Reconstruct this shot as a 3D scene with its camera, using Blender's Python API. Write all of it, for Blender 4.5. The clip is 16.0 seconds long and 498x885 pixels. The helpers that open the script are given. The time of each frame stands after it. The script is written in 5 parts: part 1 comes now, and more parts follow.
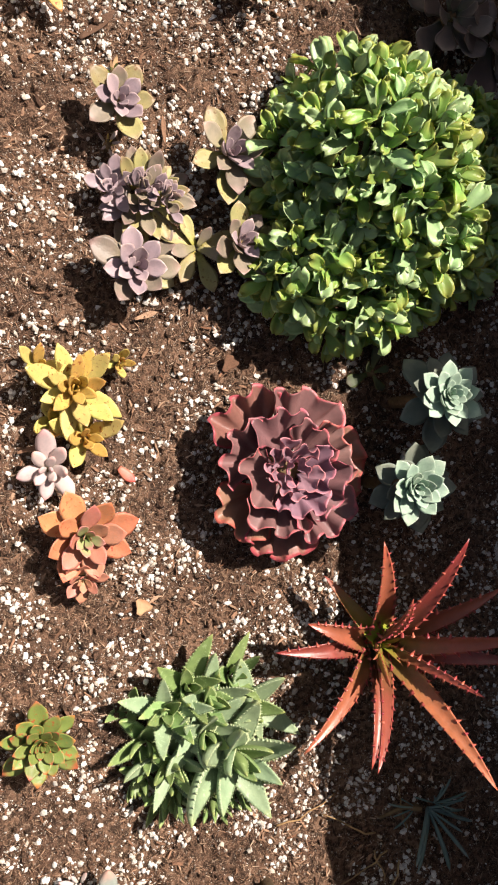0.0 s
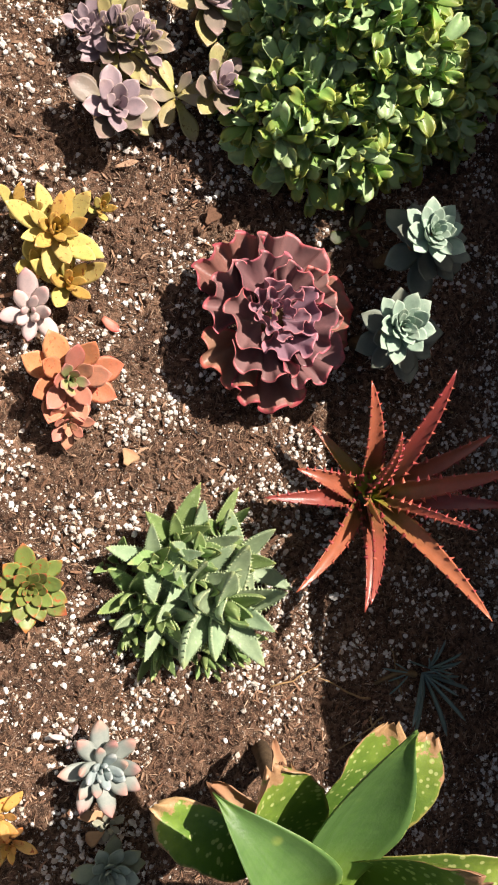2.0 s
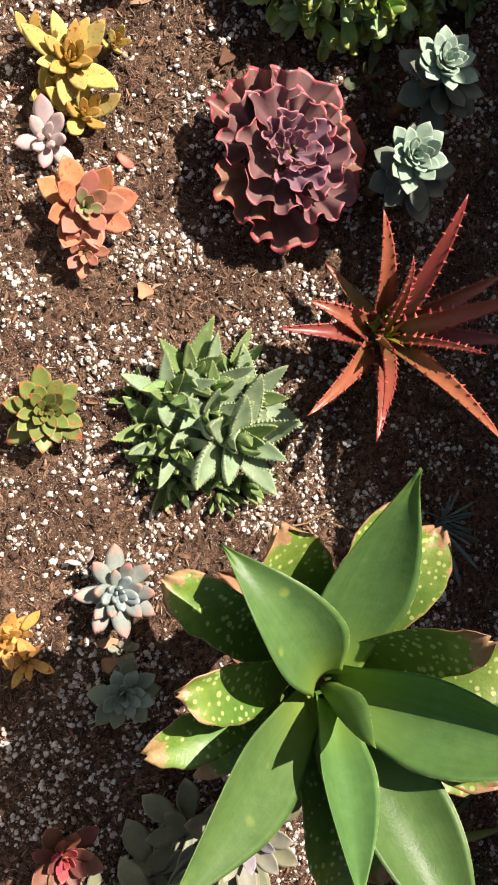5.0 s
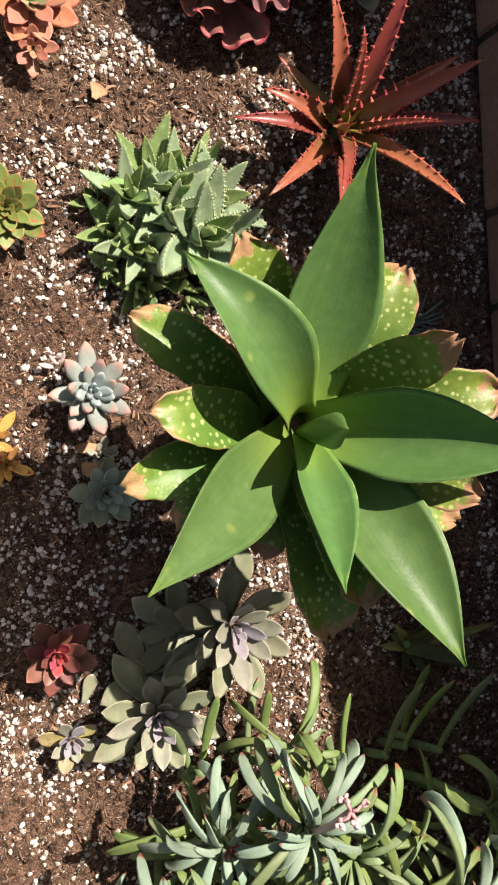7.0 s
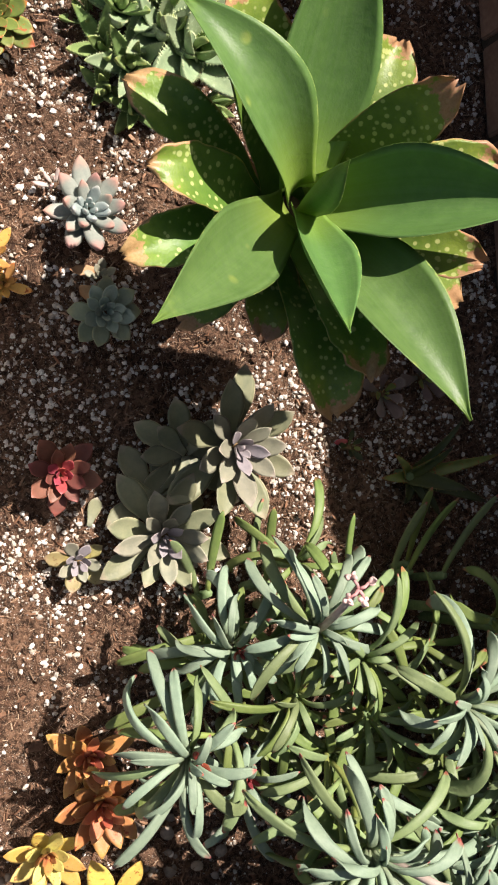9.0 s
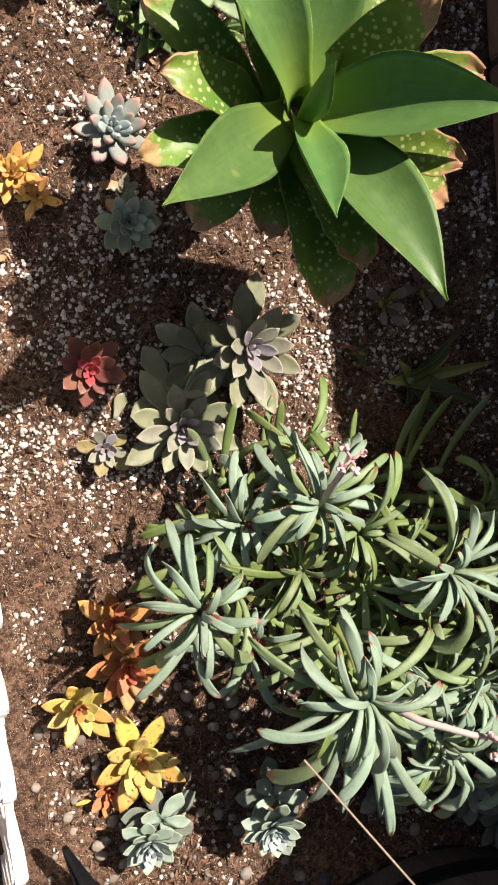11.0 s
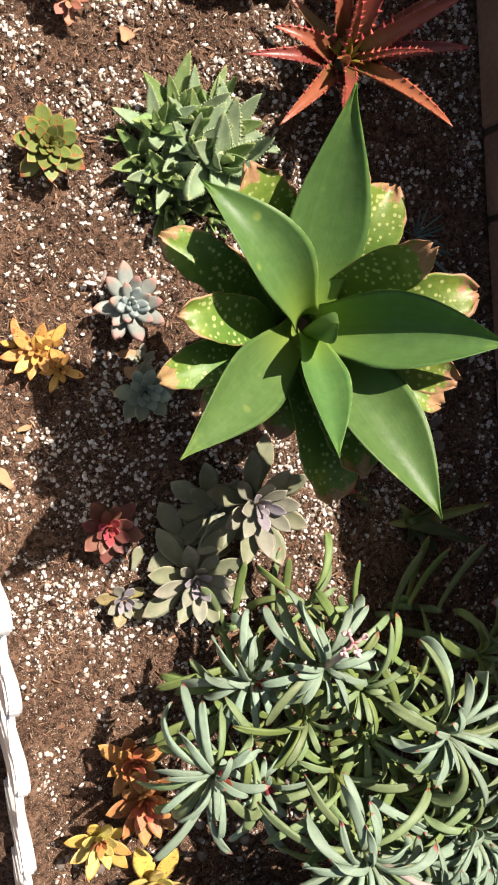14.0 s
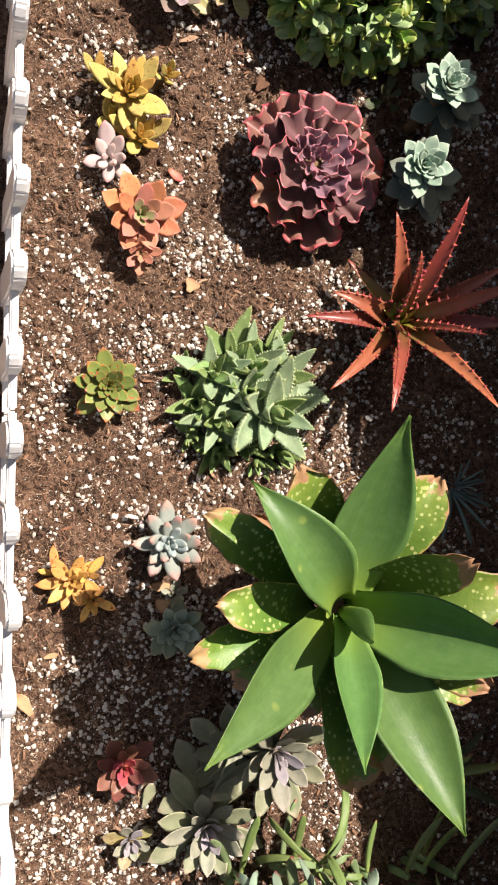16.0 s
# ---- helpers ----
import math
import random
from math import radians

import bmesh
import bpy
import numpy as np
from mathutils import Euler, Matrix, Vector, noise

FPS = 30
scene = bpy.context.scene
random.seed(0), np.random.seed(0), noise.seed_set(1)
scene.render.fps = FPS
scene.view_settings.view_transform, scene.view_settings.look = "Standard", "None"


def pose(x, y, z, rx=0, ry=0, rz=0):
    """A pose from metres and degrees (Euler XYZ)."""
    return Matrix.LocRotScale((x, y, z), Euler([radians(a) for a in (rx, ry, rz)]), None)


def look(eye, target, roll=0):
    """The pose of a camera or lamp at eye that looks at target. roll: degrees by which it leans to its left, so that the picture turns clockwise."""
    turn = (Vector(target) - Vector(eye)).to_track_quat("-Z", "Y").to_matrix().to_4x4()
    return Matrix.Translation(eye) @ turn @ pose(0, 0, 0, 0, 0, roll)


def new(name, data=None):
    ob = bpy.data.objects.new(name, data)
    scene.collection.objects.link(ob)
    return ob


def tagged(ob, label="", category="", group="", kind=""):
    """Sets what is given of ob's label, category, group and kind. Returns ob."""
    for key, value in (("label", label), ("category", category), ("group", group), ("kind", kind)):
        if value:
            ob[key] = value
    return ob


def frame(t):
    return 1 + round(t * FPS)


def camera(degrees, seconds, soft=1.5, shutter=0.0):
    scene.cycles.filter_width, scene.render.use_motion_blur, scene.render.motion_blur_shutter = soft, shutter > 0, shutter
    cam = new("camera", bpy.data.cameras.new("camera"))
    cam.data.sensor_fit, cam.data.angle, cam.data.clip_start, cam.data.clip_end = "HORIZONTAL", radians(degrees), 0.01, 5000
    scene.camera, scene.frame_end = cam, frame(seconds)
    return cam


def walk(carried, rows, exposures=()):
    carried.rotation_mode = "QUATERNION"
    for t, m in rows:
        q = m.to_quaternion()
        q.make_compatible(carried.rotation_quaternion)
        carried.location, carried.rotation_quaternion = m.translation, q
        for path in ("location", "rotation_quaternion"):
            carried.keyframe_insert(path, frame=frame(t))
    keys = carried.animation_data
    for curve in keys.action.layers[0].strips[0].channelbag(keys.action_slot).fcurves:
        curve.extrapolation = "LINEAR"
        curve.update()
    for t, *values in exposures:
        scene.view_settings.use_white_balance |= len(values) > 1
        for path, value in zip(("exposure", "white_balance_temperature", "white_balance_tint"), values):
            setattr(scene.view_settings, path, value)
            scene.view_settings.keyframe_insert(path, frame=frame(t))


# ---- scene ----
cam = camera(32.0, 16.0, soft=1.9)
METRES, EYE, TILT, LEAN, TURN = 1.4, 0.95, -91.2, -19.5, 0.0
ROWS = [
    (0.0, 0.0, 0.0, 0.0, 0.0, 0.0, 0.0),
    (0.5, -0.0016, 0.0049, -0.0309, -0.17, 0.56, -0.63),
    (1.0, -0.0012, 0.0088, -0.0624, -0.26, 1.0, -0.54),
    (1.5, 0.0001, 0.0092, -0.1008, -0.4, 1.13, 0.34),
    (2.0, 0.0007, 0.0068, -0.1306, -0.72, 0.91, 1.31),
    (2.5, 0.0043, 0.0175, -0.1393, -0.46, 0.47, 2.38),
    (3.0, 0.0136, 0.0297, -0.13, 0.31, -0.08, 3.52),
    (5.5, 0.0056, -0.0022, -0.2993, 0.85, 0.31, 1.0),
    (6.0, 0.0055, -0.001, -0.3391, 0.6, -0.14, 2.5),
    (6.5, 0.0094, -0.0011, -0.3681, 0.12, -0.56, 4.11),
    (7.0, 0.009, -0.0009, -0.3992, -0.16, -1.11, 5.14),
    (7.5, 0.0113, 0.0005, -0.4239, -0.37, -1.64, 5.66),
    (8.0, 0.0064, -0.0008, -0.4508, -0.75, -2.01, 6.29),
    (8.5, -0.0006, -0.0025, -0.4824, -0.96, -2.54, 6.92),
    (9.0, -0.0067, -0.0023, -0.5141, -0.49, -3.32, 6.51),
    (9.5, -0.0011, -0.0092, -0.5421, 0.37, -4.14, 5.85),
    (10.0, 0.0007, -0.0242, -0.5647, 1.14, -4.82, 6.76),
    (12.5, 0.0199, -0.1308, -0.5567, 2.07, -6.12, 6.28),
    (13.0, 0.0157, -0.1209, -0.5116, 1.9, -6.08, 7.32),
    (13.5, 0.0225, -0.1137, -0.4574, 2.22, -5.9, 7.58),
    (14.0, 0.0259, -0.1079, -0.4173, 2.45, -5.86, 6.55),
    (14.5, 0.0285, -0.1116, -0.3875, 2.6, -5.48, 4.93),
    (15.0, 0.022, -0.1149, -0.3399, 3.03, -3.89, 2.88),
    (15.5, 0.0228, -0.1087, -0.3107, 3.56, -1.2, 1.57),
    (16.0, 0.0261, -0.1079, -0.2908, 4.38, 1.16, 1.37),
]
walk(cam, [(t, pose(0, 0, EYE, TILT, LEAN, TURN) @ pose(METRES * x, METRES * y, METRES * z, 90 + pitch, roll, yaw)) for t, x, y, z, yaw, pitch, roll in ROWS])

# ---- light ----
SUN_TO = Vector((0.45, 0.46, 1.0)).normalized()
world = bpy.data.worlds.new("sky_world")
scene.world = world
world.use_nodes = True
_nt = world.node_tree
_sky = _nt.nodes.new("ShaderNodeTexSky")
_sky.sky_type = "NISHITA"
_sky.sun_disc = False
_sky.dust_density = 4.0
_sky.ozone_density = 0.4
_sky.sun_elevation = math.asin(SUN_TO.z)
_sky.sun_rotation = math.atan2(SUN_TO.x, SUN_TO.y)
_bg = _nt.nodes["Background"]
_bg.inputs["Strength"].default_value = 0.036
_nt.links.new(_sky.outputs[0], _bg.inputs["Color"])
sun_data = bpy.data.lights.new("sun", "SUN")
sun_data.energy = 5.0
sun_data.angle = radians(0.53)
sun_data.color = (1.0, 0.895, 0.80)
sun = new("sun", sun_data)
sun.matrix_world = look(SUN_TO * 10, (0, 0, 0))
scene.view_settings.exposure = 0.95


# ---- materials ----
def lin(r, g, b):
    """Linear colour from 0-255 display values."""
    return tuple((c / 255 / 12.92) if c / 255 <= 0.04045 else ((c / 255 + 0.055) / 1.055) ** 2.4 for c in (r, g, b)) + (1.0,)


class Nodes:
    """A small builder for node materials."""

    def __init__(self, name):
        self.m = bpy.data.materials.new(name)
        self.m.use_nodes = True
        self.nt = self.m.node_tree
        self.bsdf = self.nt.nodes["Principled BSDF"]
        self.out = self.nt.nodes["Material Output"]

    def put(self, socket, value):
        if isinstance(value, bpy.types.NodeSocket):
            self.nt.links.new(value, socket)
        elif value is not None:
            socket.default_value = value

    def add(self, kind, ins=None, operation=None, data_type=None, blend_type=None, interpolation_type=None, noise_dimensions=None):
        n = self.nt.nodes.new(kind)
        if operation:
            n.operation = operation
        if data_type:
            n.data_type = data_type
        if blend_type:
            n.blend_type = blend_type
        if interpolation_type:
            n.interpolation_type = interpolation_type
        if noise_dimensions:
            n.noise_dimensions = noise_dimensions
        for k, v in (ins or {}).items():
            self.put(n.inputs[k], v)
        return n

    def mix(self, fac, a, b, mode="MIX"):
        n = self.add("ShaderNodeMix", {0: fac, 6: a, 7: b}, data_type="RGBA", blend_type=mode)
        return n.outputs[2]

    def math(self, op, a, b=0.0, c=0.0):
        return self.add("ShaderNodeMath", {0: a, 1: b, 2: c}, operation=op).outputs[0]

    def ramp(self, x, lo, hi, a=0.0, b=1.0):
        return self.add("ShaderNodeMapRange", {0: x, 1: lo, 2: hi, 3: a, 4: b}, interpolation_type="SMOOTHSTEP").outputs[0]

    def noise(self, vec, scale, detail=2.0, rough=0.5, w=None):
        n = self.add("ShaderNodeTexNoise", {"Vector": vec, "Scale": scale, "Detail": detail, "Roughness": rough},
                     noise_dimensions="4D" if w is not None else "3D")
        if w is not None:
            self.put(n.inputs["W"], w)
        return n.outputs[0]

    def bump(self, height, strength, distance):
        self.put(self.bsdf.inputs["Normal"], self.add("ShaderNodeBump", {"Height": height, "Strength": strength, "Distance": distance}).outputs[0])

    def done(self, color, rough=0.5, spec=0.5, metal=0.0, trans=0.0):
        self.put(self.bsdf.inputs["Base Color"], color)
        self.put(self.bsdf.inputs["Roughness"], rough)
        self.put(self.bsdf.inputs["Specular IOR Level"], spec)
        self.put(self.bsdf.inputs["Metallic"], metal)
        if trans:
            t = self.add("ShaderNodeBsdfTranslucent")
            self.put(t.inputs["Color"], color)
            s = self.add("ShaderNodeMixShader", {0: trans})
            self.nt.links.new(self.bsdf.outputs[0], s.inputs[1])
            self.nt.links.new(t.outputs[0], s.inputs[2])
            self.nt.links.new(s.outputs[0], self.out.inputs[0])
        return self.m


def leaf_mat(name, base, tip=None, tip_from=0.75, edge=None, edge_from=0.8, root=None, root_to=0.35, rough=0.45, spec=0.4,
             spots=None, brown=None, brown_from=0.85, freckle=None, vary=0.12, trans=0.12, grain=1.0, streak=0.0, blotch=None):
    """A succulent leaf: colours along it and towards its margins, mottling, dry tips, dots."""
    n = Nodes(name)
    uv = n.add("ShaderNodeSeparateXYZ", {0: n.add("ShaderNodeUVMap").outputs[0]})
    u, v = uv.outputs[0], uv.outputs[1]
    obj = n.add("ShaderNodeNewGeometry").outputs["Position"]
    rnd = n.add("ShaderNodeObjectInfo").outputs["Random"]
    isl = n.add("ShaderNodeNewGeometry").outputs["Random Per Island"]
    r2 = n.math("FRACT", n.math("ADD", rnd, isl))
    w = n.math("MULTIPLY", r2, 20.0)
    e = n.math("ABSOLUTE", n.math("MULTIPLY_ADD", u, 2.0, -1.0))
    big = n.noise(obj, 85.0, 4.0, 0.62, w)
    fine = n.noise(obj, 520.0, 3.0, 0.6, w)
    vj = n.math("ADD", v, n.math("MULTIPLY_ADD", big, 0.24, -0.12))
    ej = n.math("ADD", e, n.math("MULTIPLY_ADD", big, 0.16, -0.08))
    c = n.mix(0.0, base, base)
    if root:
        c = n.mix(n.ramp(vj, root_to, 0.0), c, root)
    if tip:
        c = n.mix(n.ramp(vj, tip_from, 1.0), c, tip)
    if edge:
        c = n.mix(n.ramp(ej, edge_from, 1.0), c, edge)
    if streak:
        lines = n.noise(n.add("ShaderNodeCombineXYZ", {0: n.math("MULTIPLY", u, 26.0), 1: n.math("MULTIPLY", v, 1.2), 2: w}).outputs[0], 1.0, 2.0)
        c = n.mix(n.math("MULTIPLY", lines, streak), c, (0.55, 0.68, 0.5, 1))
    if blotch:
        d = n.add("ShaderNodeTexVoronoi", {"Vector": obj, "Scale": 26.0, "Randomness": 1.0})
        c = n.mix(n.math("MULTIPLY", n.ramp(d.outputs["Distance"], 0.16, 0.05), n.math("MULTIPLY", n.ramp(n.noise(obj, 9.0), 0.5, 0.62), 0.55)), c, blotch)
    if freckle:
        f = n.add("ShaderNodeTexNoise", {"Vector": obj, "Scale": 230.0, "Detail": 2.0})
        c = n.mix(n.math("MULTIPLY", n.ramp(f.outputs[0], 0.57, 0.68), n.ramp(big, 0.42, 0.6)), c, freckle)
    if spots:
        vo = n.add("ShaderNodeTexVoronoi", {"Vector": obj, "Scale": 140.0, "Randomness": 1.0})
        size = n.math("MULTIPLY_ADD", n.noise(obj, 26.0), 0.62, -0.02)
        c = n.mix(n.math("MULTIPLY", n.ramp(n.math("SUBTRACT", size, vo.outputs["Distance"]), -0.04, 0.10), n.ramp(vj, 0.25, 0.55)), c, spots)
    if brown:
        bm_ = n.ramp(n.math("ADD", n.math("MAXIMUM", v, n.math("MULTIPLY_ADD", n.math("POWER", e, 3.0), 0.3, n.math("MULTIPLY", v, 0.8))),
                            n.math("MULTIPLY_ADD", big, 0.44, -0.22)), brown_from, brown_from + 0.03)
        dry = n.mix(fine, brown, tuple(x * 0.45 for x in brown[:3]) + (1,))
        c = n.mix(bm_, c, dry)
    c = n.mix(1.0, c, n.add("ShaderNodeCombineColor", {0: n.math("MULTIPLY_ADD", big, 0.8, 0.6), 1: n.math("MULTIPLY_ADD", big, 0.64, 0.68), 2: n.math("MULTIPLY_ADD", big, 0.6, 0.7)}).outputs[0], "MULTIPLY")
    c = n.add("ShaderNodeHueSaturation", {"Hue": n.math("MULTIPLY_ADD", r2, 0.03, 0.485), "Saturation": n.math("MULTIPLY_ADD", fine, 0.25, 0.9),
                                          "Value": n.math("ADD", n.math("MULTIPLY_ADD", r2, 2 * vary, 1.0 - vary), n.math("MULTIPLY_ADD", fine, 0.16, -0.08)), "Color": c}).outputs[0]
    n.bump(n.math("ADD", fine, n.math("MULTIPLY", big, 2.5)), 0.25 * grain, 0.0012)
    return n.done(c, n.math("MULTIPLY_ADD", big, 0.25, rough - 0.12), spec, trans=trans)


def soil_mat():
    n = Nodes("potting_soil")
    obj = n.add("ShaderNodeTexCoord").outputs["Object"]
    a, b, d = n.noise(obj, 14.0, 4.0, 0.6), n.noise(obj, 140.0, 5.0, 0.65), n.noise(obj, 600.0, 4.0, 0.7)
    s = n.add("ShaderNodeMapping", {0: obj, 3: (1.0, 0.35, 1.0)})
    fib = n.noise(s.outputs[0], 420.0, 3.0, 0.6)
    c = n.mix(n.ramp(a, 0.35, 0.65), lin(112, 84, 68), lin(150, 117, 95))
    # low spots of the bump noise go dark: crevice shade painted into the soil colour
    c = n.mix(n.ramp(b, 0.40, 0.62), n.mix(0.8, c, lin(38, 28, 22)), c)
    c = n.mix(n.math("MULTIPLY", n.ramp(d, 0.52, 0.72), 0.75), c, lin(190, 160, 136))
    c = n.mix(n.math("MULTIPLY", n.ramp(fib, 0.60, 0.70), 0.6), c, lin(168, 138, 112))
    grit = n.add("ShaderNodeTexVoronoi", {"Vector": obj, "Scale": 330.0, "Randomness": 1.0})
    speck = n.math("MULTIPLY", n.ramp(grit.outputs["Distance"], 0.34, 0.2), n.ramp(n.noise(obj, 90.0, 3.0, 0.6), 0.5, 0.62))
    c = n.mix(n.math("MULTIPLY", speck, 0.8), c, lin(205, 190, 175))
    n.bump(n.math("ADD", n.math("ADD", n.math("MULTIPLY", b, 1.4), n.math("MULTIPLY", d, 0.7)), n.math("MULTIPLY", speck, 0.3)), 1.0, 0.007)
    return n.done(c, 0.92, 0.2)


def grain_mat(name, cols, rough=0.9, scale=300.0, bump=0.4, spec=0.25):
    """Loose pieces whose colour changes from piece to piece."""
    n = Nodes(name)
    obj = n.add("ShaderNodeNewGeometry").outputs["Position"]
    r = n.math("FRACT", n.math("ADD", n.add("ShaderNodeNewGeometry").outputs["Random Per Island"], n.add("ShaderNodeObjectInfo").outputs["Random"]))
    ramp = n.add("ShaderNodeValToRGB", {0: r})
    els = ramp.color_ramp.elements
    while len(els) < len(cols):
        els.new(0.5)
    for i, c in enumerate(cols):
        els[i].position, els[i].color = i / (len(cols) - 1), c
    f = n.noise(obj, scale, 4.0, 0.6)
    c = n.mix(n.math("MULTIPLY", n.ramp(f, 0.4, 0.7), 0.35), ramp.outputs[0], tuple(x * 0.4 for x in cols[0][:3]) + (1,))
    n.bump(f, bump, 0.002)
    return n.done(c, rough, spec)


def plain_mat(name, col, col2, rough=0.5, scale=120.0, spec=0.4, bump=0.3, metal=0.0, stretch=None, dist=0.001):
    n = Nodes(name)
    obj = n.add("ShaderNodeNewGeometry").outputs["Position"]
    if stretch:
        obj = n.add("ShaderNodeMapping", {0: obj, 3: stretch}).outputs[0]
    rnd = n.add("ShaderNodeObjectInfo").outputs["Random"]
    f, g = n.noise(obj, scale, 5.0, 0.65), n.noise(obj, scale * 0.13, 3.0)
    c = n.mix(n.ramp(n.math("ADD", n.math("MULTIPLY", f, 0.6), n.math("MULTIPLY", g, 0.4)), 0.35, 0.65), col, col2)
    c = n.add("ShaderNodeHueSaturation", {"Value": n.math("MULTIPLY_ADD", rnd, 0.3, 0.85), "Color": c}).outputs[0]
    n.bump(f, bump, dist)
    return n.done(c, n.math("MULTIPLY_ADD", g, 0.2, rough - 0.1), spec, metal)


SOIL = soil_mat()
PERLITE = grain_mat("perlite_white", [lin(178, 170, 160), lin(216, 211, 204), lin(230, 226, 221), lin(190, 176, 160), lin(208, 202, 195)], 0.85, 500.0)
BARK = grain_mat("bark_brown", [lin(60, 43, 34), lin(110, 80, 62), lin(146, 113, 90), lin(80, 58, 46), lin(176, 144, 118), lin(126, 88, 66), lin(154, 124, 102)], 0.9, 400.0)
FIBRE = grain_mat("wood_fibre_tan", [lin(74, 54, 43), lin(150, 118, 96), lin(104, 76, 60), lin(186, 156, 130), lin(134, 100, 78), lin(206, 180, 154), lin(90, 66, 52), lin(166, 132, 106)], 0.9, 400.0)
PEBBLE = grain_mat("pebble_grey", [lin(110, 100, 92), lin(150, 138, 126), lin(128, 120, 116), lin(165, 150, 132)], 0.8, 200.0, 0.2)
STRAW = grain_mat("dry_straw", [lin(150, 120, 84), lin(186, 158, 112), lin(120, 92, 66)], 0.8, 300.0)
SLATE = grain_mat("slate_blue_grey", [lin(52, 57, 64), lin(82, 88, 96), lin(64, 66, 72), lin(96, 98, 102)], 0.65, 90.0, 0.6)
BRICK = plain_mat("brick_brown", lin(138, 107, 92), lin(160, 129, 112), 0.85, 140.0, 0.2, 0.5, dist=0.003)
MORTAR = plain_mat("mortar_dark", lin(70, 62, 56), lin(88, 78, 70), 0.95, 220.0, 0.2, 0.6, dist=0.003)
WHITE = plain_mat("white_plastic", lin(232, 230, 228), lin(240, 239, 238), 0.4, 60.0, 0.45, 0.05)
BLACK = plain_mat("black_plastic", lin(10, 10, 11), lin(20, 20, 21), 0.65, 90.0, 0.25, 0.15)
STAVE = plain_mat("weathered_stave", lin(96, 88, 82), lin(126, 116, 108), 0.75, 60.0, 0.3, 0.5, stretch=(8.0, 8.0, 0.6))
RIM = plain_mat("rim_lavender_grey", lin(128, 124, 136), lin(150, 146, 158), 0.5, 80.0, 0.4, 0.15)
HOOP = plain_mat("black_hoop", lin(26, 26, 28), lin(36, 35, 36), 0.55, 120.0, 0.4, 0.2)
FLAG = plain_mat("flagstone_beige", lin(168, 140, 116), lin(190, 164, 138), 0.85, 60.0, 0.25, 0.4, dist=0.003)
PATH = plain_mat("bare_earth", lin(70, 58, 48), lin(96, 80, 66), 0.95, 50.0, 0.2, 0.6, dist=0.004)
STEM = plain_mat("stem_brown", lin(120, 100, 72), lin(90, 72, 52), 0.8, 200.0, 0.2, 0.4)
TRUNK = plain_mat("agave_trunk", lin(110, 92, 70), lin(72, 58, 44), 0.9, 90.0, 0.2, 0.7, dist=0.003)
GREEN_STEM = plain_mat("stem_green", lin(130, 150, 105), lin(105, 128, 84), 0.6, 150.0, 0.3, 0.2)
PINK_STEM = plain_mat("flower_stalk", lin(184, 166, 160), lin(166, 152, 142), 0.6, 150.0, 0.3, 0.2)
ROSY_STEM = plain_mat("flower_branch_rosy", lin(198, 150, 150), lin(184, 132, 134), 0.5, 150.0, 0.3, 0.2)
DRY_STALK = plain_mat("dry_stalk", lin(158, 142, 124), lin(134, 116, 98), 0.8, 150.0, 0.3, 0.2)
PETAL = plain_mat("petal_pink", lin(212, 184, 180), lin(200, 160, 158), 0.5, 150.0, 0.3, 0.2)

LILAC = leaf_mat("leaf_lilac", lin(162, 143, 148), lin(174, 152, 150), 0.72, lin(178, 156, 150), 0.9, lin(136, 126, 122), vary=0.18)
LILAC_MID = leaf_mat("leaf_lilac_dusty", lin(140, 128, 112), lin(154, 130, 120), 0.7, lin(172, 152, 128), 0.92, lin(142, 134, 92), 0.6, vary=0.18)
LILAC_OLD = leaf_mat("leaf_lilac_olive", lin(158, 148, 102), lin(160, 138, 108), 0.75, lin(172, 158, 112), 0.9, lin(164, 152, 84), 0.5, freckle=lin(120, 92, 58), vary=0.18)
BUSH = leaf_mat("leaf_wavy_green", lin(150, 182, 98), lin(176, 186, 98), 0.65, lin(202, 192, 94), 0.93, lin(122, 142, 68), 0.4, 0.38, 0.55, trans=0.4, vary=0.2)
BUSH_BLUE = leaf_mat("leaf_wavy_grey_green", lin(164, 192, 138), lin(176, 200, 142), 0.7, lin(198, 192, 112), 0.94, lin(124, 144, 82), 0.4, 0.4, 0.55, trans=0.28, vary=0.2)
RUFFLE = leaf_mat("leaf_ruffled_wine", lin(128, 95, 93), lin(190, 104, 106), 0.94, lin(204, 108, 112), 0.93, lin(100, 74, 80), 0.4, 0.42, 0.4, trans=0.14)
RUFFLE_OUT = leaf_mat("leaf_ruffled_copper", lin(146, 106, 92), lin(184, 90, 90), 0.93, lin(194, 84, 90), 0.93, lin(104, 70, 66), 0.45, 0.42, 0.4, trans=0.22)
RUFFLE_IN = leaf_mat("leaf_ruffled_lilac", lin(142, 110, 122), lin(190, 122, 132), 0.9, lin(206, 132, 142), 0.9, lin(120, 102, 116), 0.4, 0.45, 0.35)
PALE = leaf_mat("leaf_pale_mint", lin(156, 177, 158), lin(172, 190, 168), 0.7, lin(192, 205, 188), 0.92, lin(130, 158, 132), 0.45, 0.6, 0.25)
PALE_OLD = leaf_mat("leaf_grey_green_old", lin(114, 120, 108), lin(124, 130, 116), 0.7, lin(114, 124, 116), 0.88, lin(80, 94, 86), 0.4, 0.6, 0.25)
YELLOW = leaf_mat("leaf_yellow", lin(202, 172, 96), lin(198, 154, 84), 0.78, lin(214, 182, 110), 0.9, lin(188, 170, 88), 0.35, 0.42, 0.4, freckle=lin(142, 80, 48), trans=0.18)
